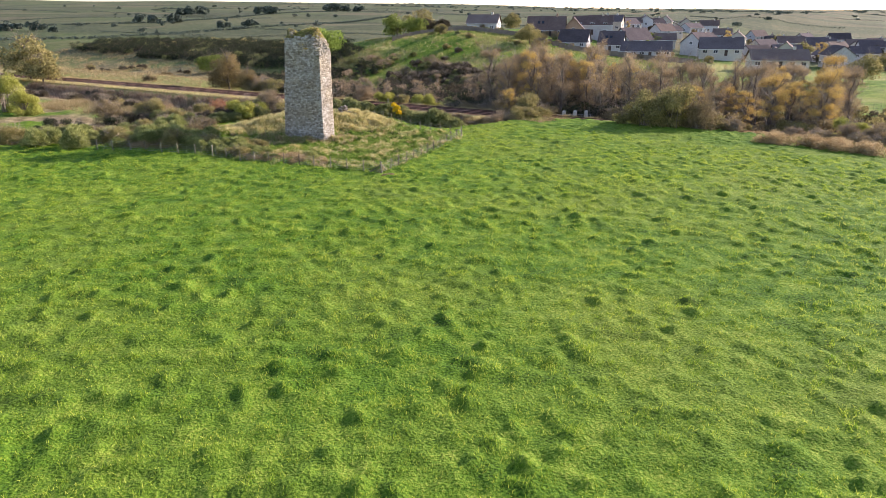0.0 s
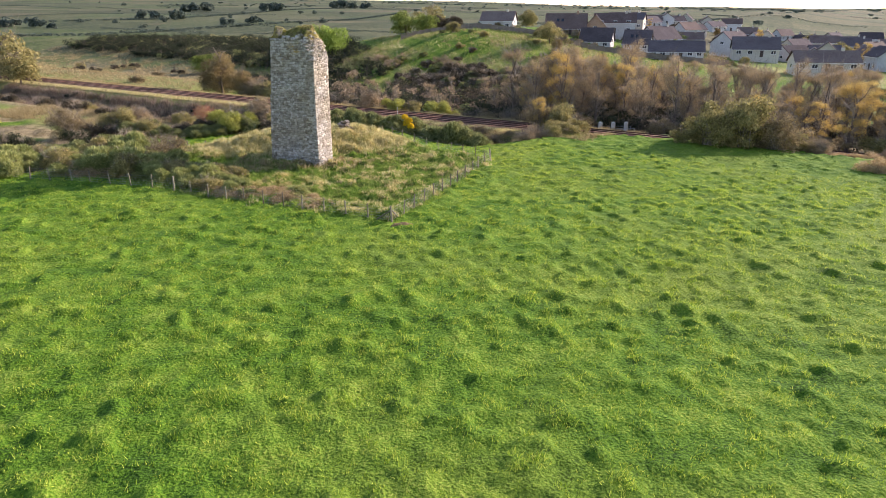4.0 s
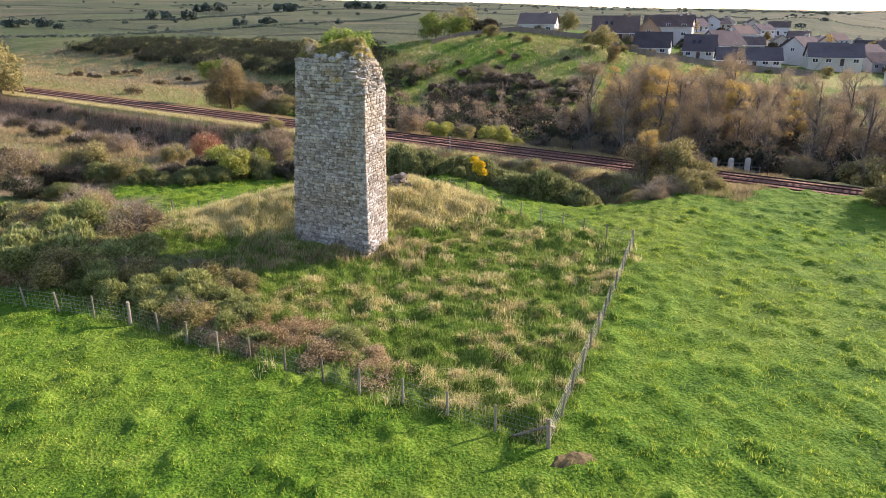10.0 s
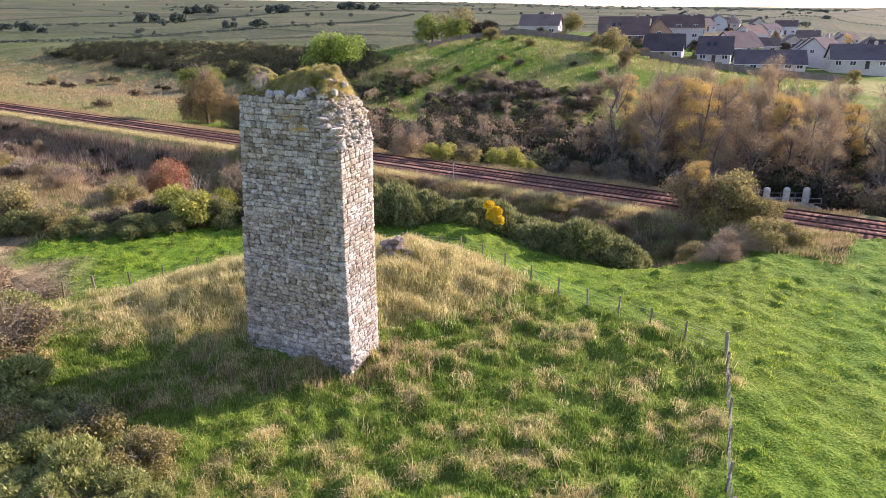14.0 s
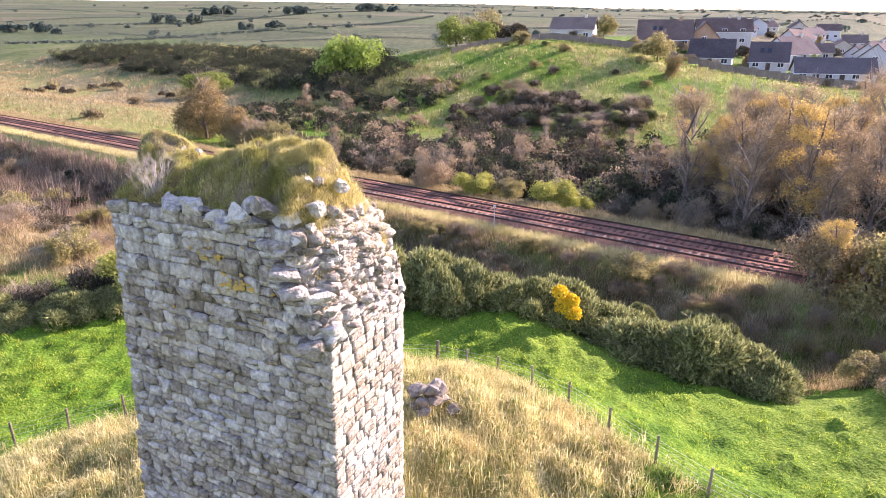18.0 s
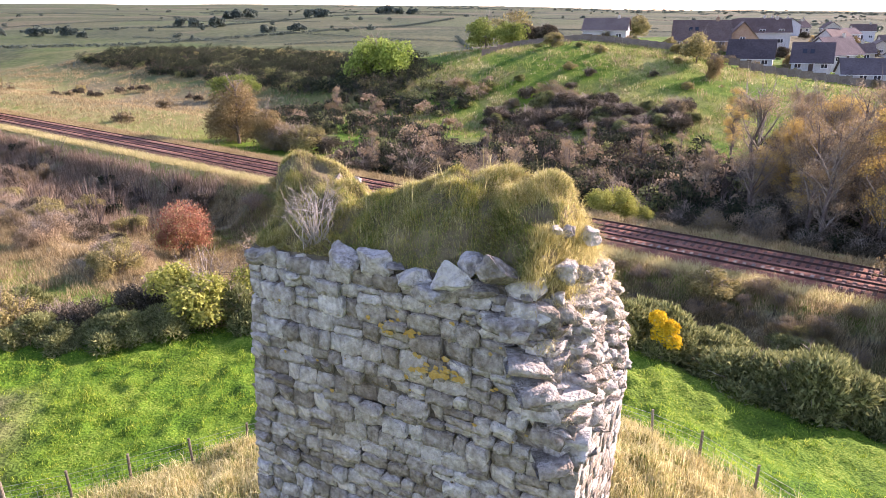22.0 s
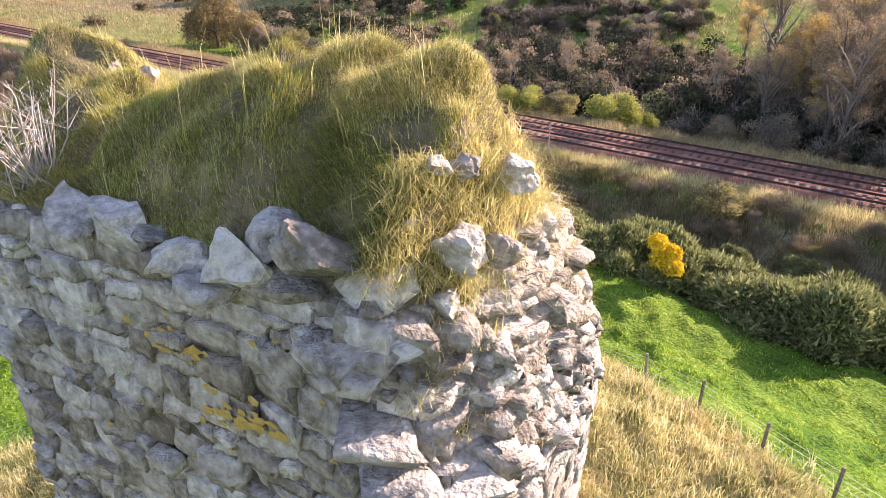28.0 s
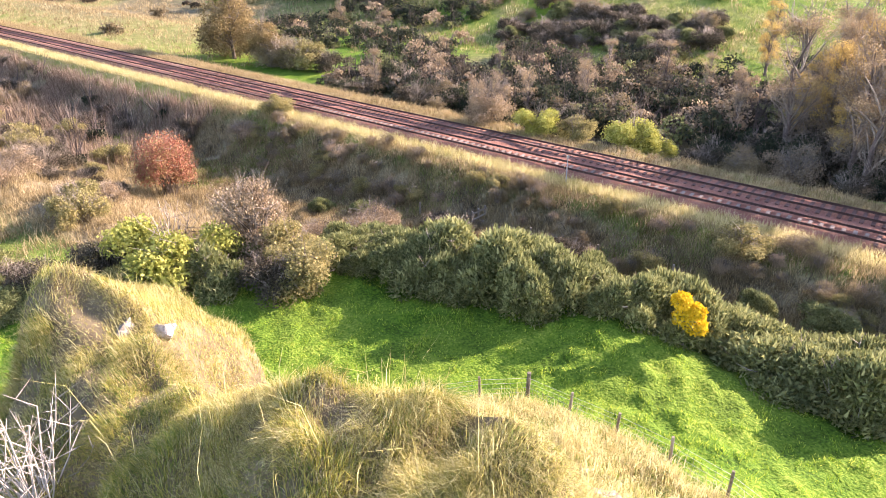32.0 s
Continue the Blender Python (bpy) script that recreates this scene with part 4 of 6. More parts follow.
def twig_paths(r, count, rad, height, thick, bend=0.25, base=0.15):
    out = []
    for k in range(count):
        a, q = r.random() * 2 * math.pi, rad * math.sqrt(r.random())
        tip = np.array((q * math.cos(a), q * math.sin(a), height * r.uniform(0.6, 1.0) * (1 - 0.3 * (q / rad) ** 2)))
        foot = np.array((*(r.normal(size=2) * base * rad), 0.0))
        mid = foot * 0.5 + tip * np.array((0.35, 0.35, 0.55)) + r.normal(size=3) * bend * 0.25 * rad
        out.append(((foot, mid, tip), (thick, thick * 0.6, thick * 0.15)))
        for _ in range(3):
            s = r.uniform(0.3, 0.9)
            st = mid * (1 - s) + tip * s
            en = st + (r.normal(size=3) * (0.22, 0.22, 0.12) + (0, 0, 0.2)) * height * 0.45
            out.append(((st, en), (thick * 0.4, thick * 0.1)))
    return out


PROTO = {}
WORDS = {
    "gorse": ("gorse_bush", "dense dark green gorse bush", "bush", "gorse", 1.6, 1.9, 5200, 0.13, 2.0, 10),
    "young_gorse": ("gorse_bush", "olive green gorse bush with light tips", "bush", "gorse_pale", 1.6, 1.9, 5200, 0.13, 2.0, 14),
    "deep": ("thorn_bush", "tangled thorn bush, dark green with shade in its colour", "bush", "deep", 1.8, 2.6, 2600, 0.11, 1.4, 80),
    "brown": ("shrub", "russet brown autumn shrub with thin twigs", "shrub", "brown", 1.8, 3.0, 2600, 0.10, 1.3, 70),
    "olive": ("shrub", "olive green shrub turning yellow", "shrub", "olive", 1.8, 3.0, 3200, 0.12, 1.4, 40),
    "lime": ("willow_bush", "bright yellow-green willow bush", "bush", "lime", 1.6, 3.0, 5600, 0.095, 1.7, 30),
    "pink": ("bare_shrub", "half-bare pinkish brown shrub", "shrub", "pink", 1.7, 3.0, 3200, 0.085, 1.3, 70),
    "red": ("hawthorn", "round red hawthorn bush in autumn leaf", "bush", "red", 2.0, 3.4, 7500, 0.105, 1.2, 40),
    "dark": ("thorn_bush", "dark tangled thorn bush", "bush", "dark", 1.8, 2.6, 2600, 0.11, 1.4, 80),
    "bramble": ("bramble_patch", "low reddish brown bramble patch", "shrub", "bramble", 1.7, 0.9, 2600, 0.10, 1.2, 24),
}


def proto(kind, k):
    name, label, cat, leaf, rad, h, count, size, aspect, twigs = WORDS[kind]
    r = np.random.default_rng(1000 + 17 * k + sum(map(ord, kind)))
    t = thing(name, (0, 0, 0), label, cat, name.replace("_", " ") + " scrub")
    if "gorse" in kind:
        lobes = lobes_of(r, 13, rad, h, 0.15, 0.85)
        p, d = crown_points(r, lobes, 13000, 0.74)
        p[:, 2] = np.maximum(p[:, 2], 0.04)
        put("foliage", mesh_np("foliage", *sprigs(p, d, 0.17, 0.075, 0.4, r), M[leaf]), t)
    else:
        lobes = lobes_of(r, 15, rad, h, 0.08, 0.85)
        if kind == "red":
            lobes = [(0, 0, h * 0.5, rad * 0.85, 0.95)] + [(q * 0.7, w * 0.7, h * 0.5 + (z - h * 0.4) * 0.8, g * 0.8, 1.0) for q, w, z, g, _ in lobes]
        count, size = int(count * 2.4), size * 0.75
        p, d = crown_points(r, lobes, count, 0.35)
        p[:, 2] = np.maximum(p[:, 2], 0.04)
        put("foliage", mesh_np("foliage", *leaves(p, d, np.full(count, size), aspect, 1.2, r), M[leaf]), t)
    put("stemwork", mesh_np("stemwork", *tubes(twig_paths(r, twigs, rad * 0.95, h * 0.98, 0.035), 3), M["twig"]), t)
    return t


def tree_proto(kind, k):
    r = np.random.default_rng(3000 + 31 * k + sum(map(ord, kind)))
    spec = {
        "birch": ("birch_tree", "tall half-bare autumn tree with orange-brown leaves", 10.5, 2.8, "birch", 5200, 0.075, 0.15),
        "gold": ("birch_tree", "slender autumn tree with golden orange leaves", 10.5, 2.5, "orange", 8000, 0.085, 0.12),
        "ash": ("ash_tree", "broad yellow-green tree in full leaf", 9.0, 6.0, "ash", 9000, 0.34, 0.10),
        "oak": ("broadleaf_tree", "rounded olive green tree", 8.5, 4.6, "olive", 3600, 0.36, 0.22),
        "elm": ("broadleaf_tree", "broad green garden tree", 9.0, 4.8, "green", 3600, 0.36, 0.22),
        "yew": ("evergreen_tree", "dark dense evergreen garden tree", 6.5, 3.4, "dark", 3200, 0.32, 0.12),
        "rust": ("broadleaf_tree", "dense russet autumn tree leafed to the ground", 9.0, 3.3, "russet", 15000, 0.15, 0.08),
    }[kind]
    name, label, h, rad, leaf, count, size, clear = spec
    t = thing(name, (0, 0, 0), label, "tree", name.replace("_", " ") + "s")
    trunk = [((np.zeros(3), np.array((0.1, 0, h * 0.3)), np.array((r.normal() * 0.3, r.normal() * 0.3, h * 0.62)), np.array((r.normal() * 0.4, r.normal() * 0.4, h * 0.93))), (0.02 * h + 0.06, 0.016 * h, 0.010 * h, 0.02))]
    limbs, tips = [], []
    for q in range(22):
        z = h * r.uniform(clear * 0.7, 0.8)
        a = r.random() * 2 * math.pi
        reach = rad * r.uniform(0.5, 0.95) * (1 - 0.4 * z / h)
        st = np.array((0.05, 0, z))
        en = st + np.array((math.cos(a) * reach, math.sin(a) * reach, h * r.uniform(0.12, 0.3)))
        limbs.append(((st, (st + en) / 2 + r.normal(size=3) * 0.15 * rad * 0.4 + (0, 0, 0.2), en), (0.008 * h, 0.005 * h, 0.012)))
        tips.append(en)
        for _ in range(16 if rad < 3 else 5):
            s = r.uniform(0.2, 1)
            p0 = st * (1 - s) + en * s
            limbs.append(((p0, p0 + r.normal(size=3) * rad * 0.28 + (0, 0, h * 0.07)), (0.02, 0.006)))
    put("trunk", mesh_np("trunk", *tubes(trunk, 8), M["bark"]), t)
    put("branchwork", mesh_np("branchwork", *tubes(limbs, 4), M["twig"]), t)
    slim = kind in ("birch", "gold")
    lobes = [(*(p * (0.85, 0.85, 1)), rad * r.uniform(0.24, 0.4), r.uniform(0.8, 1.3)) for p in tips] + [(0, 0, h * 0.86, rad * 0.35, 1.2)]
    lobes = [(x, y, min(z, h * 0.9), q, w) for x, y, z, q, w in lobes]
    if not slim:
        lobes = lobes_of(r, 26, rad, h * 1.1, 0.02 if kind == "rust" else 0.16, 0.8)
    p, d = crown_points(r, lobes, count, 0.15 if slim else 0.6)
    put("crown", mesh_np("crown", *leaves(p, d, np.full(count, size), 1.3, 1.3 if slim else 0.9, r), M[leaf]), t)
    return t


CLEAR = [(-3.8, 36.0, 2.8), (-6.5, 44.0, 3.0), (-8.0, 49.0, 3.4), (-3.0, 50.0, 3.4), (-6.0, 52.0, 4.2), (-5.6, 47.5, 4.0), (-5.0, 43.5, 3.6), (-4.4, 39.5, 3.0), (18.8, 15.2, 1.9), (17.6, 13.2, 1.7), (34.2, 47.2, 3.4), (32.6, 44.4, 3.2), (36.6, 46.6, 2.8), (27.0, 52.0, 2.6), (29.8, 49.6, 2.6), (45.0, 38.6, 3.4), (43.0, 36.5, 3.0), (56.6, 22.5, 5.0), (53.5, 17.5, 4.2), (50.5, 12.5, 4.0), (47.8, 8.0, 3.6), (45.0, 3.4, 3.4)]


def plant(kind, x, y, scale=1.0, tall=1.0, turn=None, k=None, sink=0.12, always=False):
    if not always and any((x - a) ** 2 + (y - b) ** 2 < q * q for a, b, q in CLEAR):
        return None
    shapes = 3
    k = int(rng.integers(shapes)) if k is None else k
    turn = float(rng.random() * 360) if turn is None else turn
    m = pose(x, y, ground_z(x, y) - sink * scale, 0, 0, turn) @ Matrix.Diagonal((scale, scale, scale * tall, 1))
    if (kind, k) not in PROTO:
        PROTO[kind, k] = (proto if kind in WORDS else tree_proto)(kind, k)
        PROTO[kind, k].matrix_basis = m
        return PROTO[kind, k]
    ob = PROTO[kind, k].copy()
    scene.collection.objects.link(ob)
    ob.matrix_basis = m
    for c in PROTO[kind, k].children:
        q = c.copy()
        scene.collection.objects.link(q)
        q.parent = ob
    return ob


def scatter(kinds, count, inside, seed, size=(0.7, 1.3), box_xy=(-60, 120, -40, 220), apart=1.6):
    r = np.random.default_rng(seed)
    spots = []
    tries = 0
    while len(spots) < count and tries < count * 120:
        tries += 1
        x, y = r.uniform(box_xy[0], box_xy[1]), r.uniform(box_xy[2], box_xy[3])
        n, s = rail_coords(x, y)
        if not inside(x, y, float(n), float(s)) or any((x - a) ** 2 + (y - b) ** 2 < apart ** 2 for a, b in spots):
            continue
        spots.append((x, y))
        sc = r.uniform(*size)
        plant(kinds[int(r.integers(len(kinds)))], x, y, sc, r.uniform(0.75, 1.15))


def thicket(kind, count, inside, seed, size, box_xy, apart, label):
    """A far stand of shrubs grown together, as one mass of foliage and one of stems."""
    r = np.random.default_rng(seed)
    rad, h, leaf = WORDS[kind][4], WORDS[kind][5], WORDS[kind][3]
    spots, pts, ways, feet, tips = [], [], [], [], []
    for _ in range(count * 60):
        x, y = r.uniform(box_xy[0], box_xy[1]), r.uniform(box_xy[2], box_xy[3])
        n, s = rail_coords(x, y)
        if len(spots) >= count or not inside(x, y, float(n), float(s)) or any((x - a) ** 2 + (y - b) ** 2 < apart ** 2 for a, b in spots):
            continue
        spots.append((x, y))
        sc, tall = r.uniform(*size), r.uniform(0.7, 1.2)
        p, d = crown_points(r, lobes_of(r, 9, rad * sc, h * sc * tall, 0.05, 0.9), 620, 0.45)
        at = np.array((x, y, ground_z(x, y) - 0.2))
        p[:, 2] = np.maximum(p[:, 2], 0.05)
        pts.append(p + at)
        ways.append(d)
        q = r.normal(size=(26, 3)) * (rad * sc * 0.3, rad * sc * 0.3, 0)
        feet.append(at + q)
        tips.append(np.concatenate([q[:, :2] * 0.5, np.full((26, 1), 1.6)], 1))
    stand = thing("scrub_thicket", (0, 0, 0), label, "scrub", kind="stuff")
    p = np.concatenate(pts)
    put("foliage", mesh_np("foliage", *leaves(p, np.concatenate(ways), np.full(len(p), 0.27), 1.2, 1.2, r), M[leaf]), stand)
    put("stemwork", mesh_np("stemwork", *sprigs(np.concatenate(feet), np.concatenate(tips), 3.4, 0.09, 0.4, r), M["bark"]), stand)


# named plants
scatter(["young_gorse", "young_gorse", "young_gorse", "olive"], 28, lambda x, y, n, s: 0.8 < (y + 10.0 + 1.045 * (x + 9.9)) * 0.69 < 5.5 and -14.5 < x < -4.5, 57, (0.55, 0.85), (-16, -3, -14, 4), 1.25)
scatter(["bramble", "bramble", "bramble", "young_gorse"], 22, lambda x, y, n, s: 0.8 < (y + 10.0 + 1.045 * (x + 9.9)) * 0.69 < 3.4 and -6.5 < x < 1.0, 58, (0.55, 0.8), (-8, 2, -20, -6), 1.3)
for kind, x, y, sc, tall in (
    ("red", -6.9, 54.6, 1.5, 1.15), ("lime", -3.2, 28.6, 1.75, 0.95), ("pink", 1.0, 30.2, 1.35, 1.45), ("pink", -15.2, 12.4, 1.3, 1.0), ("pink", 9.0, 38.6, 1.2, 1.1), ("lime", 34.2, 47.2, 1.5, 1.1), ("lime", 36.6, 46.6, 1.1, 0.9),
    ("olive", 29.8, 49.6, 1.0, 1.0), ("lime", 27.0, 52.0, 1.25, 1.0), ("pink", 23.5, 57.0, 1.5, 1.3), ("pink", 45.0, 38.6, 1.5, 0.95), ("brown", 40.5, 41.0, 0.8, 0.7),
    ("brown", 33.0, 24.6, 0.7, 0.55), ("olive", 30.0, 26.0, 1.0, 0.8), ("pink", 8.0, 36.5, 1.2, 0.9), ("brown", 14.5, 36.6, 1.0, 0.8), ("pink", 4.6, 34.0, 0.8, 0.9),
    ("olive", 3.4, 65.6, 0.95, 0.9), ("olive", -18.0, 32.0, 1.3, 1.2), ("brown", -24.5, 31.0, 1.5, 1.2), ("brown", -12.0, 12.5, 0.9, 0.6), ("dark", -13.5, 10.0, 0.9, 0.8),
    ("brown", -11.0, 2.0, 1.3, 0.9), ("olive", 42.0, 16.5, 1.7, 1.15), ("olive", 43.8, 15.0, 1.3, 1.0), ("brown", 40.5, 19.0, 1.6, 1.3), ("gold", 39.5, 17.5, 0.55, 1.0),
    ("olive", 50.2, -6.6, 1.7, 1.25), ("olive", 53.4, -8.2, 2.0, 1.25), ("brown", 56.8, -10.2, 1.7, 1.15), ("olive", 55.0, -6.0, 1.7, 1.3), ("olive", 48.0, -4.4, 1.0, 0.8), ("bramble", 57.0, -23.6, 1.2, 1.3), ("bramble", 59.4, -26.8, 1.3, 1.3), ("bramble", 61.0, -29.4, 1.3, 1.3), ("bramble", 62.6, -32.0, 1.3, 1.3), ("olive", 64.0, 10.0, 1.8, 1.0), ("lime", 76.5, -18.0, 1.4, 1.0), ("lime", -44.0, 55.0, 2.2, 1.3), ("lime", -40.0, 49.0, 1.6, 1.2),
    ("brown", 66.0, -22.5, 1.2, 0.4), ("brown", 70.0, -26.0, 1.3, 0.4), ("olive", 80.0, -6.0, 1.7, 0.9), ("brown", 60.0, -12.0, 1.2, 0.7), ("brown", 55.0, -8.0, 1.1, 0.6),
):
    plant(kind, x, y, sc, tall, always=True)
scatter(["gorse"], 34, lambda x, y, n, s: abs((x - 8) * 0.62 + (y - 25.5) * 0.78 - 2.7) < 2.9 and 6 < x < 18 and y > 17.5, 54, (0.75, 1.25), (5, 22, 14, 31), 1.45)
scatter(["gorse"], 22, lambda x, y, n, s: abs((x - 19.5) * 0.66 + (y - 14.5) * 0.75 - 2.6) < 2.3 and 19.5 < x < 26.5, 55, (1.0, 1.5), (18, 29, 6, 19), 1.3)
scatter(["gorse", "olive", "dark", "gorse"], 24, lambda x, y, n, s: 26.0 < y + 0.15 * x < 30.5 and -22 < x < 4, 56, (0.7, 1.15), (-24, 6, 24, 36), 1.5)
for x, y, sc in ((19.6, 13.6, 1.0), (21.2, 12.0, 1.15), (22.8, 10.2, 1.15), (24.6, 9.2, 1.1), (21.6, 14.8, 1.1), (23.8, 13.0, 1.1), (25.9, 11.2, 1.0), (19.4, 17.2, 1.0), (16.6, 18.4, 1.0), (14.6, 19.6, 1.0), (12.6, 18.8, 0.8),
                 (12.4, 22.2, 1.15), (9.6, 24.0, 1.15), (14.2, 24.2, 1.2), (16.8, 22.6, 1.0), (11.0, 27.0, 1.0), (7.4, 26.8, 1.0), (18.5, 24.5, 0.9), (5.0, 28.0, 0.8), (2.8, 25.8, 0.75), (-5.0, 27.0, 0.9), (-7.8, 26.6, 0.9), (-10.6, 27.2, 1.0), (-12.8, 28.0, 0.9),
                 (-1.0, 28.2, 0.9), (33.6, 6.6, 0.75), (36.0, 7.6, 0.85), (38.0, 9.6, 0.9), (28.4, 22.0, 0.7), (31.0, 19.5, 0.8), (-13.6, -3.2, 0.7), (-16.6, 9.6, 1.0), (-9.4, -7.4, 0.75), (-7.2, -9.0, 0.7), (-11.4, -5.8, 0.8), (-5.2, -10.8, 0.6), (-17.5, 4.0, 0.9), (-20.5, 12.0, 1.1), (-19.6, -1.4, 0.9), (-23.5, 2.0, 1.0), (-27.0, 6.0, 1.0), (-12.2, -3.8, 1.15), (-13.6, -0.8, 1.2), (-10.6, -1.8, 1.1), (-8.6, -5.6, 0.95), (-15.6, 1.2, 1.25), (-16.6, -1.6, 1.1), (-11.6, 1.6, 1.1), (-14.2, 4.6, 1.2), (-18.2, 2.6, 1.2), (-6.8, -8.2, 0.9), (-21.5, 4.5, 1.2), (-12.8, 8.2, 1.0), (-24.5, -0.5, 1.1), (-29.0, 3.0, 1.2)):
    back, sc = (1.2, 1.3 * sc) if 5 < x < 28 and y > 8 else (0.0, sc)
    plant("young_gorse" if x < -4 and y < 6 else "gorse", x + 0.62 * back, y + 0.78 * back, sc * rng.uniform(0.8, 1.1), rng.uniform(0.9, 1.55) if back else rng.uniform(0.65, 1.35))
for x, y, sc in ((-2.6, -15.0, 0.8), (-5.4, -12.6, 0.9), (-0.8, -16.4, 0.7), (-4.0, -14.6, 0.7), (-15.4, -2.8, 1.0), (-18.4, -2.2, 1.0), (-7.6, -4.6, 0.8), (17.5, 36.0, 0.8)):
    plant("bramble", x, y, sc, 1.0)


# bank and ditch to the west, scrub west of the mound
scatter(["brown", "dark", "dark", "olive"], 24, lambda x, y, n, s: -26 < n < -14 and 6 < s < 85 and x < -8, 41, (0.8, 1.3), (-90, 0, 20, 150), 2.0)
scatter(["brown", "dark", "pink", "dark"], 22, lambda x, y, n, s: -15 < n < -4.5 and -2 < s < 95, 42, (0.5, 1.0), (-90, 30, 30, 160), 1.8)
scatter(["young_gorse", "gorse", "deep", "olive", "olive"], 50, lambda x, y, n, s: x < -11 and not (-40 < x < -9 and 15 < y < 25 + 0.1 * x) and y > -8.5 - 0.65 * (x + 9.5) and y < 26 and not (x > -18 and y > 14), 43, (0.6, 1.15), (-60, -10, -9, 30), 1.8)
scatter(["brown", "olive", "pink", "brown"], 90, lambda x, y, n, s: -8.5 < n < -3.4 and -66 < s < 0, 44, (0.25, 0.55), (0, 60, 0, 70), 0.9)
scatter(["gorse", "gorse", "dark"], 9, lambda x, y, n, s: -15 < n < -9 and -50 < s < -18, 51, (0.6, 0.9), (0, 60, 0, 60), 1.8)
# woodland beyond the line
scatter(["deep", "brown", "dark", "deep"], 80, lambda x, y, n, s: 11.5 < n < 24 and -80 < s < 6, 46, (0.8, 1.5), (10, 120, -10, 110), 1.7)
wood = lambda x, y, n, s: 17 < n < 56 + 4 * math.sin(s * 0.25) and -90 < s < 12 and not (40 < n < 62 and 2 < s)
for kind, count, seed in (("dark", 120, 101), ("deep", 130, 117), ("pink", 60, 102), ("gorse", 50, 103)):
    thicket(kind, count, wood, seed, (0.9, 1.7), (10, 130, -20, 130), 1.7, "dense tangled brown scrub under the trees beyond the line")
right_side = lambda x, y, n, s: 8 < n < 62 and -170 < s < -80
for kind, count, seed in (("dark", 50, 104), ("olive", 40, 105), ("brown", 40, 106)):
    thicket(kind, count, right_side, seed, (0.9, 1.8), (40, 190, -100, 60), 2.4, "mixed autumn scrub along the far side of the railway")
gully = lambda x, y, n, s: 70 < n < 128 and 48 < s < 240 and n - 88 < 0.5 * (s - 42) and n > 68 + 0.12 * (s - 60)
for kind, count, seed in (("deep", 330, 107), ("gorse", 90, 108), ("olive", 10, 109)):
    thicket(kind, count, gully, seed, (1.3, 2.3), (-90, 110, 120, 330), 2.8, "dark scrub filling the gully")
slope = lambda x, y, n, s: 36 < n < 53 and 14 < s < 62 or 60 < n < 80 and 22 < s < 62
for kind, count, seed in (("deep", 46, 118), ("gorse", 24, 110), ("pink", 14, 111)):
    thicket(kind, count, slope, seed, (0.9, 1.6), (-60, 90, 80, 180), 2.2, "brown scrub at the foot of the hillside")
rough = lambda x, y, n, s: 13 < n < 62 and 50 < s < 190 and vnoise(x, y, 16, 27) > 0.5
for kind, count, seed in (("dark", 12, 112), ("brown", 16, 113)):
    thicket(kind, count, rough, seed, (0.6, 1.2), (-110, 40, 100, 330), 2.2, "low scrub in the rough field beyond the line")
scatter(["brown", "dark", "olive", "pink", "dark"], 34, lambda x, y, n, s: -30 < n < -19 and -20 < s < 22 and x < -9, 115, (0.6, 1.1), (-60, -5, 24, 90), 2.0)
ditch = lambda x, y, n, s: -24 < n < -5 and 5 < s < 70 and x < -6
for kind, count, seed in (("dark", 34, 119), ("deep", 22, 120)):
    thicket(kind, count, ditch, seed, (0.45, 0.75), (-60, 0, 40, 130), 2.2, "low dark brambles among the dead stalks of the ditch")
# field edge towards the cutting
scatter(["brown", "olive", "brown", "bramble", "pink"], 64, lambda x, y, n, s: 30 < x < 90 and not 39 < x < 54 and 2.0 < y - float(brow(x)) < 6.5, 114, (0.55, 1.1), (30, 90, -50, 12), 1.6)
scatter(["birch", "birch", "birch", "gold"], 52, lambda x, y, n, s: 14 < n < 50 and -66 < s < -46, 45, (0.8, 1.25), (30, 140, -40, 90), 2.0)
scatter(["birch", "birch", "birch", "gold"], 76, lambda x, y, n, s: 14 < n < 54 and -112 < s < -66, 116, (0.75, 1.15), (30, 150, -50, 70), 2.4)
scatter(["birch"], 16, lambda x, y, n, s: 14 < n < 50 and -44 < s < 4, 52, (0.35, 0.6), (10, 110, 20, 130), 3.0)
scatter(["dark", "gorse", "brown", "dark"], 60, lambda x, y, n, s: 58 < n < 76 and -24 < s < 12, 48, (0.9, 1.6), (40, 110, 60, 150), 2.0)
scatter(["dark", "olive", "gorse"], 16, lambda x, y, n, s: 70 < n < 112 and -30 < s < 30, 53, (0.5, 1.0), (40, 140, 60, 190), 5.0)
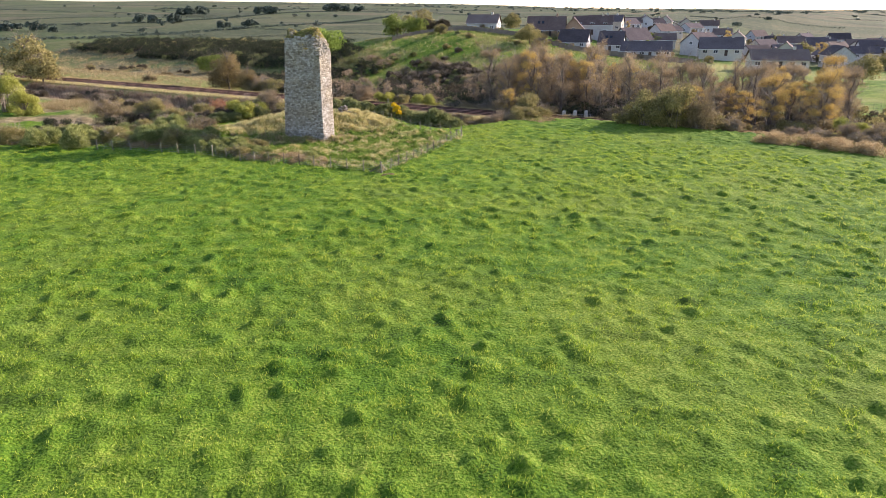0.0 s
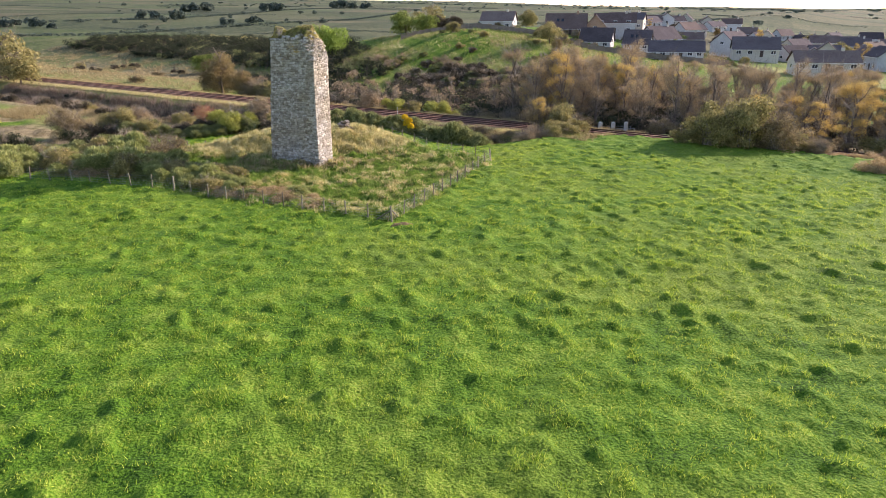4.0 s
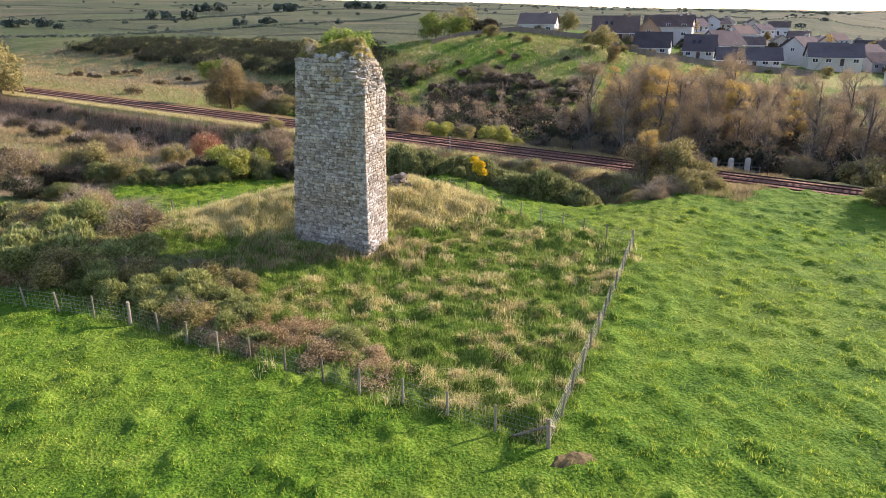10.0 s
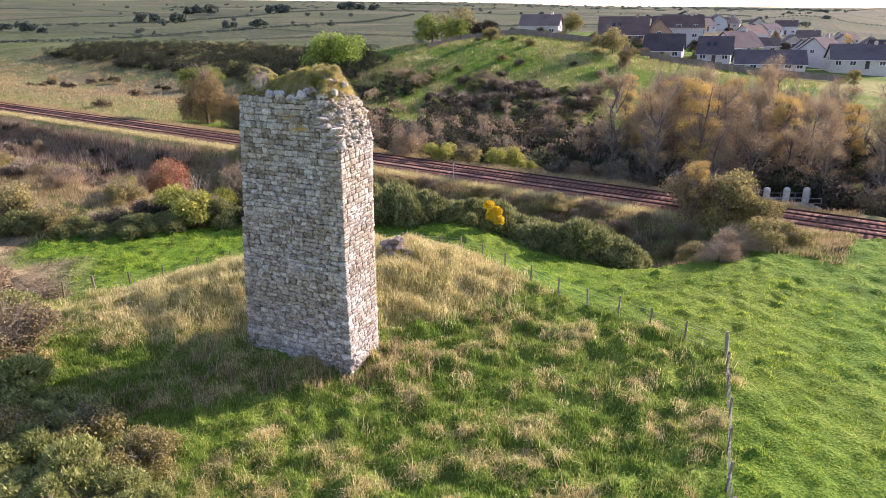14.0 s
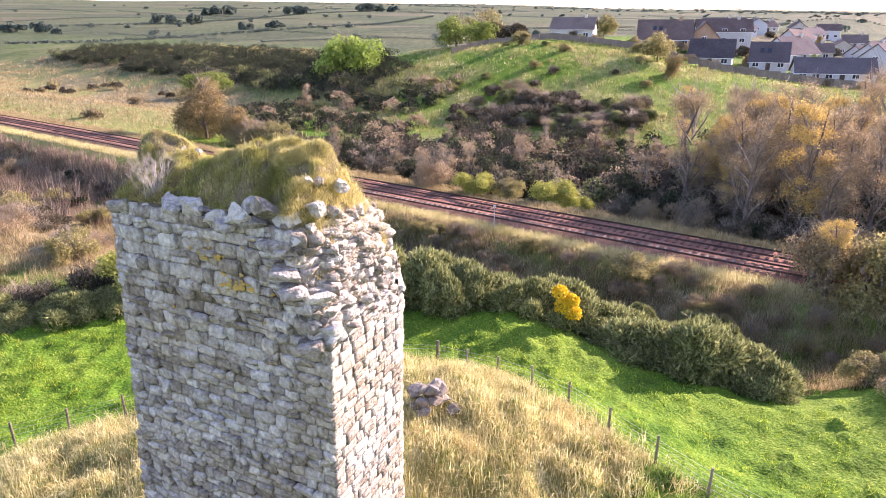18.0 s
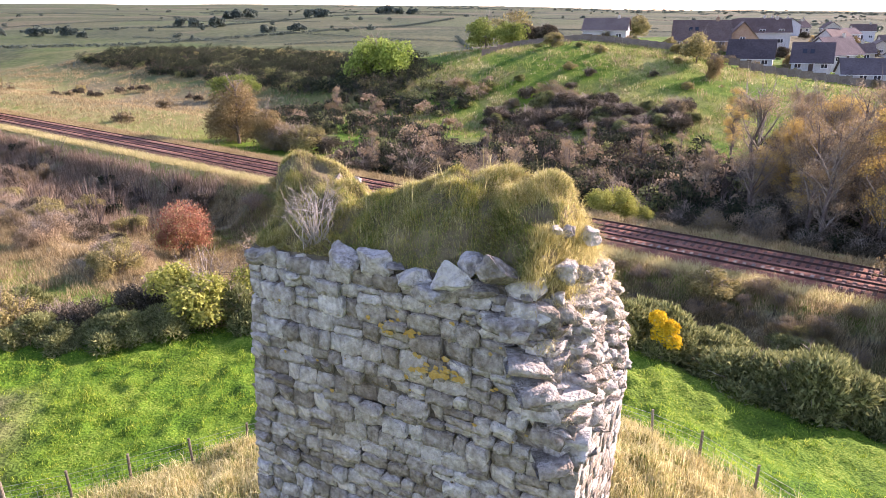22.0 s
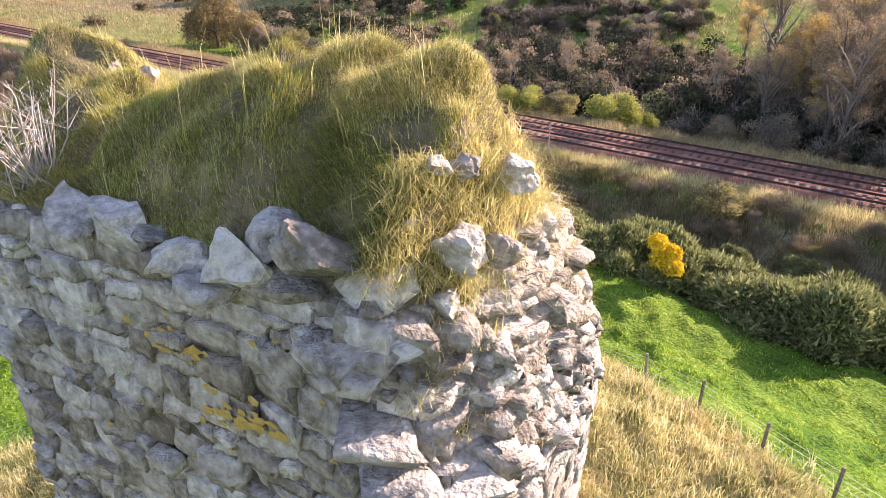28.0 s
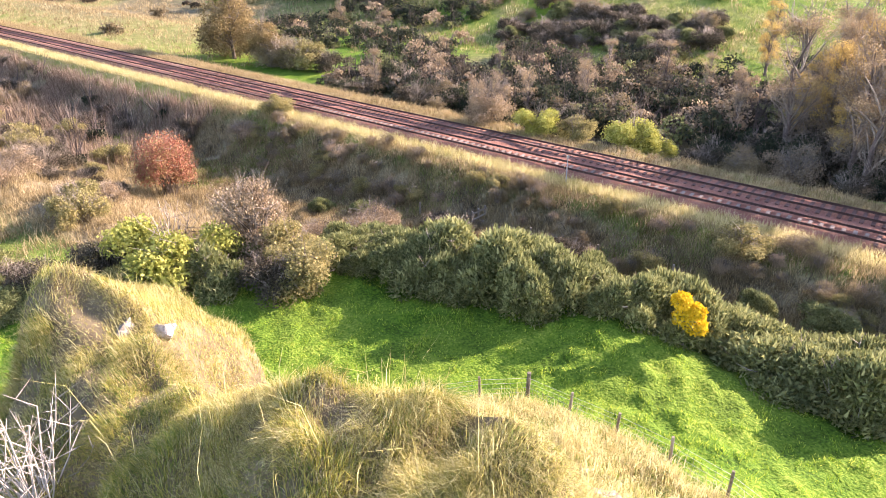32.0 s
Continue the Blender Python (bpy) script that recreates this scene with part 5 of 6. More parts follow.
for kind, x, y, sc in (("ash", 33.5, 168.0, 1.4), ("rust", -2.2, 108.5, 1.4), ("rust", 2.6, 103.5, 0.85), ("brown", 5.5, 101.0, 1.9), ("olive", 8.0, 98.5, 1.9), ("brown", 3.6, 101.5, 1.6), ("dark", 11.5, 97.0, 1.5), ("elm", 66.0, 176.0, 1.15), ("elm", 72.5, 172.0, 0.9), ("yew", 80.0, 180.0, 1.2), ("yew", 85.0, 178.0, 1.1), ("oak", 82.0, 195.0, 1.5),
                       ("oak", 96.0, 121.0, 0.85), ("rust", 93.0, 111.0, 0.6), ("birch", 19.0, 143.0, 0.6), ("elm", -6.0, 178.0, 0.85), ("elm", -1.0, 180.0, 0.8), ("oak", -57.0, 147.0, 1.7), ("oak", -52.0, 136.0, 1.1), ("oak", 158.0, 46.0, 0.9),
                       ("oak", -50.0, 222.0, 0.35), ("olive", 75.0, 150.0, 1.4)):
    plant(kind, x, y, sc, 1.0)
for x, y, sc, tall in ((54.9, 42.0, 1.05, 1.15), (57.5, 45.5, 1.0, 1.1), (58.6, 53.4, 0.8, 1.0), (52.0, 47.0, 0.7, 1.0), (63.0, 49.5, 1.05, 1.1), (73.0, 78.0, 0.9, 1.0), (70.0, 74.5, 0.75, 1.0), (66.0, 43.0, 1.1, 1.1), (71.5, 55.0, 1.0, 1.1)):
    plant("gold", x, y, sc, tall, always=True)

# the gorse in flower
def flowering_gorse(x, y):
    r = np.random.default_rng(77)
    t = thing("flowering_gorse", (x, y, ground_z(x, y) - 0.1), "gorse bush covered in bright yellow flowers", "bush")
    lobes = [(0, 0, 1.5, 0.5, 1.2), (-0.25, 0.1, 2.3, 0.42, 1.0), (0.25, -0.25, 1.9, 0.42, 1.0), (0.45, -0.2, 1.1, 0.45, 1.0)]
    p, d = crown_points(r, lobes, 4200, 0.8)
    put("blossom", mesh_np("blossom", *leaves(p, d, np.full(4200, 0.085), 1.2, 0.9, r), M["gorse_flower"]), t)
    p, d = crown_points(r, [(0.1, 0.1, 0.4, 0.7, 0.9), (-0.3, 0.3, 0.6, 0.5, 1.0), (0, 0, 1.5, 0.4, 1.2)], 2000, 0.6)
    put("foliage", mesh_np("foliage", *sprigs(p, d, 0.24, 0.07, 0.5, r), M["gorse"]), t)
    put("stemwork", mesh_np("stemwork", *tubes(twig_paths(r, 10, 0.6, 2.0, 0.03), 3), M["twig"]), t)


flowering_gorse(18.7, 15.3)
for x, y, sc in ((20.9, 15.9, 1.1), (17.4, 17.6, 1.0), (19.8, 17.6, 1.15)):
    plant("gorse", x, y, sc, 1.3, always=True)


def dead_shrub():
    r = np.random.default_rng(5)
    t = thing("dead_shrub", (0, 0, 0), "leafless bleached shrub on the wall head", "shrub")
    t.matrix_basis = TOWER @ pose(-3.4, 0.2, 12.5)
    put("branchwork", mesh_np("branchwork", *tubes(twig_paths(r, 40, 0.5, 1.0, 0.0085, 1.1, 0.12), 4), M["dead"]), t)


dead_shrub()


def stump(x, y):
    r = np.random.default_rng(8)
    t = thing("rubble_stump", (x, y, ground_z(x, y) - 0.05), "weathered lump of fallen masonry on the mound", "rubble")
    for k in range(22):
        bm = bmesh.new()
        bmesh.ops.create_icosphere(bm, subdivisions=2, radius=0.5)
        planes = [Vector(r.normal(size=3)).normalized() for _ in range(11)]
        w, h = r.uniform(0.4, 0.8), r.uniform(0.26, 0.42)
        for v in bm.verts:
            for p in planes:
                q = v.co.dot(p) - 0.27
                if q > 0:
                    v.co -= p * q
            v.co = Vector((v.co.x * w * 1.3, v.co.y * w * 1.2, v.co.z * h * 1.4))
        ob = part("stone", bm, M["old_stone"], t)
        lay = k // 8
        ob.matrix_basis = pose(r.uniform(-0.85, 0.85) * (1 - 0.28 * lay), r.uniform(-0.7, 0.7) * (1 - 0.28 * lay), 0.22 + 0.34 * lay, r.normal() * 12, r.normal() * 12, r.uniform(0, 360))


stump(8.5, 6.2)


# ---- wire fence round the mound ----
def build_fence():
    fence = thing("wire_fence", (0, 0, 0), "weathered post and wire stock fence round the mound", "fence")
    r = np.random.default_rng(12)
    bm = bmesh.new()
    bmesh.ops.create_cone(bm, cap_ends=True, segments=8, radius1=0.055, radius2=0.048, depth=1.7, matrix=Matrix.Translation((0, 0, 0.35)))
    me = bpy.data.meshes.new("post")
    bm.to_mesh(me)
    bm.free()
    me.materials.append(M["post"])
    bm = bmesh.new()
    bmesh.ops.create_cone(bm, cap_ends=True, segments=10, radius1=0.08, radius2=0.075, depth=1.8, matrix=Matrix.Translation((0, 0, 0.36)))
    big = bpy.data.meshes.new("corner_post")
    bm.to_mesh(big)
    bm.free()
    big.materials.append(M["post"])
    runs = list(zip(FENCE[:-1], FENCE[1:])) + [((-9.9, -10.7), (-24.0, -1.5))]
    tops = []
    for (ax, ay), (bx, by) in runs:
        d = math.hypot(bx - ax, by - ay)
        count = max(1, round(d / 2.05))
        pts = []
        for k in range(count + 1):
            f = k / count
            x, y = ax + (bx - ax) * f, ay + (by - ay) * f
            jx, jy = (r.normal(size=2) * 0.06) if 0 < k < count else (0, 0)
            z = ground_z(x + jx, y + jy)
            pts.append(np.array((x + jx, y + jy, z)))
            if k < count or (bx, by) == FENCE[-1]:
                ob = put("corner_post" if k == 0 else "post", big if k == 0 else me, fence)
                ob.matrix_basis = pose(x + jx, y + jy, z, r.normal() * 2.5, r.normal() * 2.5, r.uniform(0, 360))
        tops.append(pts)
    for pts in tops:
        for h in (0.2, 0.4, 0.62, 0.85, 1.05):
            path = [(np.array([p + (0, 0, h) for p in pts]), np.full(len(pts), 0.006))]
            put("wire", mesh_np("wire", *tubes(path, 3), M["wire"]), fence)
        # upright wires of the netting
        ties = []
        for a, b in zip(pts[:-1], pts[1:]):
            for f in np.linspace(0, 1, 9)[:-1]:
                p = a * (1 - f) + b * f
                ties.append(((p + (0, 0, 0.1), p + (0, 0, 0.85)), (0.004, 0.004)))
        put("netting", mesh_np("netting", *tubes(ties, 3), M["wire"]), fence)
    for sx in (0.9, -0.95):
        x, y = FENCE[1]
        z = ground_z(x, y)
        path = [((np.array((x, y, z + 0.95)), np.array((x + sx, y + 1.15, z - 0.05))), (0.05, 0.05))]
        put("strut", mesh_np("strut", *tubes(path, 8), M["post"]), fence)


build_fence()


def mud_patch():
    x, y = 5.7, -27.4
    bm = bmesh.new()
    r = np.random.default_rng(2)
    vs = []
    for j in range(9):
        for i in range(9):
            a, b = i / 4 - 1, j / 4 - 1
            px, py = x + a * 1.0 * (1 - 0.2 * b * b), y + b * 0.6 * (1 - 0.2 * a * a)
            vs.append(bm.verts.new((px, py, ground_z(px, py) + 0.17 - 0.24 * (a * a + b * b) ** 1.2 + r.normal() * 0.03)))
    for j in range(8):
        for i in range(8):
            bm.faces.new((vs[j * 9 + i], vs[j * 9 + i + 1], vs[(j + 1) * 9 + i + 1], vs[(j + 1) * 9 + i]))
    me = bpy.data.meshes.new("mud_patch")
    bm.to_mesh(me)
    bm.free()
    me.materials.append(M["mud"])
    put("mud_patch", me, None, "bare trodden mud at the fence corner", category="mud", kind="structure")


mud_patch()

# lineside fence posts at the foot of the bank
for s_, n_ in ((-42, -8.2), (-37, -8.4), (-32, -8.4), (-47, -8.0), (-27, -8.6), (-12.9, -28.2), (-14.5, -28.0), (5, -20.4)):
    x, y = along(s_, n_)
    t = thing("lineside_post", (x, y, ground_z(x, y) - 0.3), "grey timber post at the foot of the railway bank", "post", "lineside posts")
    bm = bmesh.new()
    box(bm, -0.06, -0.06, 0, 0.06, 0.06, 1.55, 0.012)
    part("shaft", bm, M["post"], t)


def stile(x, y):
    z = ground_z(x, y) - 0.2
    t = thing("wooden_stile", (x, y, z), "small weathered timber stile at the foot of the bank", "stile", turn=35)
    for px in (-0.75, 0.0, 0.8):
        bm = bmesh.new()
        box(bm, px - 0.06, -0.06, 0, px + 0.06, 0.06, 1.35, 0.012)
        part("post", bm, M["post"], t)
    for k, pz in enumerate((0.65, 1.1)):
        bm = bmesh.new()
        box(bm, -0.85, -0.10, pz, 0.9, -0.065, pz + 0.12, 0.008)
        part("rail", bm, M["post"], t)
    bm = bmesh.new()
    box(bm, -0.15, -0.5, 0.42, 0.15, 0.5, 0.48, 0.01)
    part("step", bm, M["post"], t)


stile(16.8, 38.3)

# ---- houses ----
def house(x, y, z, length, width, wall_h, roof_h, turn, wall="render", roof="roof", label="white bungalow with a dark tiled roof", front=3, chimney=True, storeys=1, gable=False, lights=0):
    t = thing("house", (x, y, z), label, "house", "houses on the hill", turn=turn)
    L, W = length / 2, width / 2
    bm = bmesh.new()
    box(bm, -L, -W, -2.5, L, W, wall_h)
    a = [bm.verts.new(p) for p in ((-L, -W, wall_h), (-L, W, wall_h), (-L, 0, wall_h + roof_h * 0.97))]
    b = [bm.verts.new(p) for p in ((L, -W, wall_h), (L, W, wall_h), (L, 0, wall_h + roof_h * 0.97))]
    bm.faces.new(a)
    bm.faces.new(b[::-1])
    bm.faces.new((a[0], b[0], b[2], a[2]))
    bm.faces.new((a[1], a[2], b[2], b[1]))
    part("wall", bm, M[wall], t)
    o = 0.45
    k = roof_h / W
    for sgn in (-1, 1):
        bm = bmesh.new()
        y0, z0 = sgn * (W + o), wall_h - o * k
        p = [(-L - o, y0, z0), (L + o, y0, z0), (L + o, 0, wall_h + roof_h), (-L - o, 0, wall_h + roof_h)]
        lo = [bm.verts.new((q[0], q[1], q[2] + 0.02)) for q in p]
        hi = [bm.verts.new((q[0], q[1], q[2] + 0.2)) for q in p]
        bm.faces.new(lo)
        bm.faces.new(hi[::-1])
        for i in range(4):
            bm.faces.new((lo[i], hi[i], hi[(i + 1) % 4], lo[(i + 1) % 4]))
        bmesh.ops.recalc_face_normals(bm, faces=bm.faces)
        slope = part("roof", bm, M[roof], t)
        if sgn < 0 and lights:
            for q in range(lights):
                lx = -L * 0.4 + q * 1.6
                bm = bmesh.new()
                ang = math.degrees(math.atan2(roof_h, W))
                box(bm, -0.45, -0.6, -0.03, 0.45, 0.6, 0.07)
                ob = part("skylight", bm, M["glass"], slope)
                ob.matrix_basis = pose(lx, -W * 0.5, wall_h + roof_h * 0.5 + 0.24, ang, 0, 0)

    def window(cx, cz, w, h, face):
        bm = bmesh.new()
        box(bm, -w / 2, -0.05, -h / 2, w / 2, 0.03, h / 2)
        f = part("window_frame", bm, M["frame"], t)
        f.matrix_basis = face @ pose(cx, 0, cz)
        nump = 2 if w > 1.0 else 1
        for q in range(nump):
            pw = (w - 0.1 * (nump + 1)) / nump
            bm = bmesh.new()
            x0 = -w / 2 + 0.1 + q * (pw + 0.1)
            box(bm, x0, -0.065, -h / 2 + 0.1, x0 + pw, -0.052, h / 2 - 0.1)
            part("pane", bm, M["glass"], f)

    fronts = (pose(0, -W - 0.01, 0), pose(0, W + 0.01, 0, 0, 0, 180))
    for face in fronts:
        for fl in range(storeys):
            for q in range(front):
                cx = -L + (q + 0.5) * 2 * L / front
                if fl == 0 and q == front // 2:
                    bm = bmesh.new()
                    box(bm, cx - 0.5, -0.06, 0.0, cx + 0.5, 0.03, 2.05)
                    d = part("door", bm, M["door"], t)
                    d.matrix_basis = face
                else:
                    window(cx, 1.45 + fl * 2.6, 1.5, 1.15, face)
    for face in (pose(L + 0.01, 0, 0, 0, 0, 90), pose(-L - 0.01, 0, 0, 0, 0, -90)):
        window(0.0, wall_h * 0.55 + (roof_h * 0.3 if storeys > 1 or roof_h > 3 else 0), 1.3, 1.1, face)
    for sgn in (-1, 1):
        bm = bmesh.new()
        box(bm, -L - o, sgn * (W + o) - 0.06, wall_h - o * k - 0.03, L + o, sgn * (W + o) + 0.06, wall_h - o * k + 0.09)
        part("gutter", bm, M["frame"], t)
    if chimney:
        bm = bmesh.new()
        box(bm, L * 0.55 - 0.4, -0.35, wall_h + roof_h - 0.8, L * 0.55 + 0.4, 0.35, wall_h + roof_h + 0.9, 0.03)
        c = part("chimney", bm, M[wall if wall != "render" else "cream"], t)
        bm = bmesh.new()
        bmesh.ops.create_cone(bm, cap_ends=True, segments=10, radius1=0.14, radius2=0.11, depth=0.4, matrix=Matrix.Translation((L * 0.55, 0, wall_h + roof_h + 1.1)))
        part("chimney_pot", bm, M["brick"], c)
    return t


AX = -37.0
WHITE, BROWN = "white roughcast house with a brown tiled roof", "brick house with a steep brown tiled roof"
house(100.5, 170, 10.4, 12.1, 8.37, 3.06, 3.06, AX, "render", "roof_brown", WHITE, 3, True, 1)
house(119, 152, 8.6, 14, 8.37, 2.46, 4.68, AX + 4, "brick", "roof_brown", BROWN, 4, True, 1, lights=2)
house(128, 147, 8.4, 6.51, 8.37, 2.46, 4.5, AX + 94, "brick", "roof_brown", BROWN, 2, False, 1)
house(143, 158, 8.8, 14.9, 8.37, 3.91, 3.24, AX + 6, "render", "roof_brown", WHITE, 3, True, 2)
house(121, 134, 4.6, 10.2, 7.44, 2.55, 3.96, AX - 6, "render", "roof", "white bungalow with a dark tiled roof", 3, False)
house(131, 125, 4.0, 8.37, 7.91, 2.38, 4.14, AX - 6, "render", "roof", "white house with a steep dark tiled roof", 3, False, 1, lights=2)
house(146, 134, 5.0, 13, 8.37, 2.55, 3.96, AX + 50, "render", "roof", "white gabled house with a dark tiled roof", 3, True)
house(132.5, 107, 2.6, 15.8, 7.91, 2.12, 2.88, AX + 2, "render", "roof", "long white bungalow with a dark tiled roof", 6, False)
house(153.5, 71.5, 0.6, 15.8, 8.37, 2.55, 2.7, AX + 6, "cream", "roof_brown", "pale bungalow with a brown tiled roof", 5, True)
house(172, 128, 3.6, 13, 8.37, 2.55, 3.6, AX + 60, "render", "roof", "white gabled house with a dark tiled roof", 3, True)
house(168, 112, 2.2, 14, 8.37, 2.55, 3.6, AX, "cream", "roof", "cream bungalow with a dark tiled roof", 4, True)
house(186, 100, 0.8, 12.1, 8.37, 2.55, 3.6, AX + 80, "cream", "roof_brown", "cream gabled house with a brown tiled roof", 3, False)
r = np.random.default_rng(91)
for row in range(7):
    for q in range(11):
        rn, rs = 165 + row * 30 + r.normal() * 4, -170 + q * 21 + r.normal() * 5 + 9 * (row % 2)
        x, y = along(rs, rn)
        if rs > 5 + row * 4 or (row == 0 and rs > -70):
            continue
        brown = r.random() < 0.35
        house(x, y, ground_z(x, y) + 0.2, r.uniform(9, 13), 7.6, 2.6 if r.random() < 0.7 else 4.2, r.uniform(2.4, 3.3), AX + r.choice((0, 90, 45)) + r.normal() * 8,
              "render" if r.random() < 0.65 else "cream", "roof_brown" if brown else "roof", WHITE if brown else "white house with a dark tiled roof", 3, r.random() < 0.7, 1)
for kind, rs, rn, sc in (("elm", -40, 150, 0.6), ("gold", -95, 175, 0.8), ("yew", -60, 160, 0.7), ("oak", -115, 160, 0.8), ("yew", -20, 158, 0.6), ("gold", -58, 200, 0.9), ("oak", -85, 215, 0.8), ("yew", -130, 190, 0.8), ("oak", 25, 165, 0.9), ("elm", -30, 190, 0.7), ("oak", -70, 255, 0.9), ("yew", -110, 250, 0.9)):
    plant(kind, *along(rs, rn), sc, 1.0)

scatter(["yew", "oak", "gold", "rust"], 46, lambda x, y, n, s: 140 < n < 340 and -175 < s < 10, 92, (0.3, 0.65), (60, 420, -60, 330), 9.0)
scatter(["gorse", "brown", "olive"], 30, lambda x, y, n, s: 118 < n < 136 and -70 < s < 25, 93, (0.6, 1.0), (60, 220, 20, 240), 3.0)

# garden fence along the brow of the hill
def board_fence(points):
    t = thing("board_fence", (0, 0, 0), "grey weathered timber garden fence along the hill brow", "fence")
    for (ax, ay), (bx, by) in zip(points[:-1], points[1:]):
        d = math.hypot(bx - ax, by - ay)
        count = max(1, round(d / 2.4))
        for k in range(count):
            f0, f1 = k / count, (k + 1) / count
            p, q = (ax + (bx - ax) * f0, ay + (by - ay) * f0), (ax + (bx - ax) * f1, ay + (by - ay) * f1)
            z = ground_z(*p)
            ang = math.degrees(math.atan2(by - ay, bx - ax))
            w = d / count
            bm = bmesh.new()
            cols = []
            for j in range(17):
                yy = 0.014 if j % 2 else -0.014
                cols.append([bm.verts.new((j * w / 16, yy + o, zz)) for o in (-0.012, 0.012) for zz in (0.05, 1.65)])
            for p0, p1 in zip(cols[:-1], cols[1:]):
                for q0, q1 in ((0, 1), (1, 3), (3, 2), (2, 0)):
                    bm.faces.new((p0[q0], p1[q0], p1[q1], p0[q1]))
            ob = part("panel", bm, M["board"], t)
            ob.matrix_basis = pose(p[0], p[1], z, 0, 0, ang)
            bm = bmesh.new()
            box(bm, -0.06, -0.06, -0.3, 0.06, 0.06, 1.8)
            ob = part("post", bm, M["post"], t)
            ob.matrix_basis = pose(p[0], p[1], z, 0, 0, ang)


board_fence([(60, 162), (72, 165), (86, 152), (96, 133), (108, 118), (124, 106), (140, 92)])


# ---- long grass ----
def tussocks(name, count, area, want, seed, per, height, width, material, label, spread=0.22, lean=0.9, segs=2, line=False):
    """Tufts of blades over an area of the plan, or, with line, over a stretch along and across the railway."""
    r = np.random.default_rng(seed)
    x, y = r.uniform(area[0], area[1], count), r.uniform(area[2], area[3], count)
    if line:
        x, y = RAIL[0] + RDIR[0] * x + RNOR[0] * y, RAIL[1] + RDIR[1] * x + RNOR[1] * y
    keep = r.random(count) < want(x, y)
    x, y = x[keep], y[keep]
    k = np.repeat(np.arange(len(x)), per)
    big = (0.6 + 0.8 * r.random(len(x)))[k]
    px, py = x[k] + r.normal(size=len(k)) * spread * big, y[k] + r.normal(size=len(k)) * spread * big
    base = np.stack([px, py, land(px, py) + relief(px, py) - 0.03], 1)
    h = r.uniform(*height, len(k)) * big
    put(name, mesh_np(name, *blades(base, h, np.full(len(k), width), lean, segs, r), M[material]), None, label, category="grass", kind="stuff")


def straw_side(x, y):
    return inside_fence(x, y) * (0.02 + 0.98 * sm(0.3, 0.85, mound(x, y) + 0.25 * (vnoise(x, y, 1.6, 34) - 0.5)))


def in_field(x, y):
    n, s = rail_coords(x, y)
    return (1 - inside_fence(x, y)) * (1 - scrub(x, y)) * (n < -20) * (0.35 + 0.65 * sm(0.45, 0.65, vnoise(x, y, 0.95, 30)))


def on_hill(x, y):
    n, s = rail_coords(x, y)
    return ((n > 48) & (n < 116) & (s > -60) & (s < 60)) * (0.25 + 0.75 * dry(x, y))


def tan_field(x, y):
    n, s = rail_coords(x, y)
    return ((n > 9) & (n < 45) & (s > 25)) * (0.3 + 0.7 * dry(x, y))


tussocks("rank_grass", 8000, (-14, 22, -27, 15), lambda x, y: inside_fence(x, y) * (0.15 + 0.85 * sm(0.38, 0.55, lump(x, y))), 61, 26, (0.2, 0.42), 0.026, "rank", "tussocky green grass inside the fence")
tussocks("straw_grass", 12500, (-14, 22, -27, 15), straw_side, 62, 28, (0.28, 0.6), 0.026, "straw", "dry straw-coloured grass on the mound")
tussocks("pasture_grass", 60000, (-32, 62, -86, 28), in_field, 63, 11, (0.06, 0.17), 0.045, "blade", "short green pasture grass in tufts", 0.12, 1.1, 1)
tussocks("pasture_tufts", 52000, (-34, 64, -86, 28), lambda x, y: (1 - inside_fence(x, y)) * (1 - scrub(x, y)) * (rail_coords(x, y)[0] < -18) * (0.02 + 0.5 * sm(0.66, 0.80, vnoise(x, y, 0.75, 9)) * sm(0.45, 0.7, vnoise(x, y, 6, 31))), 74, 30, (0.08, 0.24), 0.03, "blade", "thick green grass tufts dotted over the pasture", 0.2, 1.1, 1)
tussocks("tussock_grass", 3600, (-14, 22, -27, 15), lambda x, y: inside_fence(x, y) * (0.05 + sm(0.50, 0.62, lump(x, y)) * (0.35 + 0.65 * sm(0.35, 0.6, vnoise(x, y, 4.5, 20)))), 68, 90, (0.25, 0.48), 0.022, "pale_straw", "pale bleached tussocks on the mound", 0.17, 1.6)
tussocks("green_sward", 12000, (-13, 21, -26, 4), lambda x, y: inside_fence(x, y) * (0.3 + 0.7 * sm(0.3, 0.55, vnoise(x, y, 3.2, 21))) * (1 - sm(0.5, 1.0, mound(x, y))), 69, 26, (0.12, 0.32), 0.03, "sward", "fresh green grass inside the fence", 0.25, 1.0)
tussocks("dead_weeds", 1300, (-8, 16, -13, 4), lambda x, y: inside_fence(x, y) * sm(0.66, 0.82, 0.6 * vnoise(x, y, 3.0, 33) + 0.5 * np.maximum(sm(5.5, 1.5, np.hypot((x - 5) * 0.5, (y + 2.5) * 0.8)), sm(4.5, 1.5, np.hypot((x + 5) * 0.7, y + 1.5)))), 78, 26, (0.3, 0.75), 0.03, "weed", "dead brown weeds round the foot of the ruin", 0.22, 0.7)
tussocks("hill_weeds", 12000, (30, 150, 60, 200), lambda x, y: on_hill(x, y) * sm(0.4, 0.65, vnoise(x, y, 4, 29)), 75, 12, (0.4, 0.9), 0.09, "weed", "brown tussocks on the far hillside", 0.4, 0.8, 1)
tussocks("hill_grass", 20000, (30, 150, 60, 200), on_hill, 66, 9, (0.35, 0.8), 0.10, "rank", "rough mottled grass on the far hillside", 0.5, 0.9, 1)
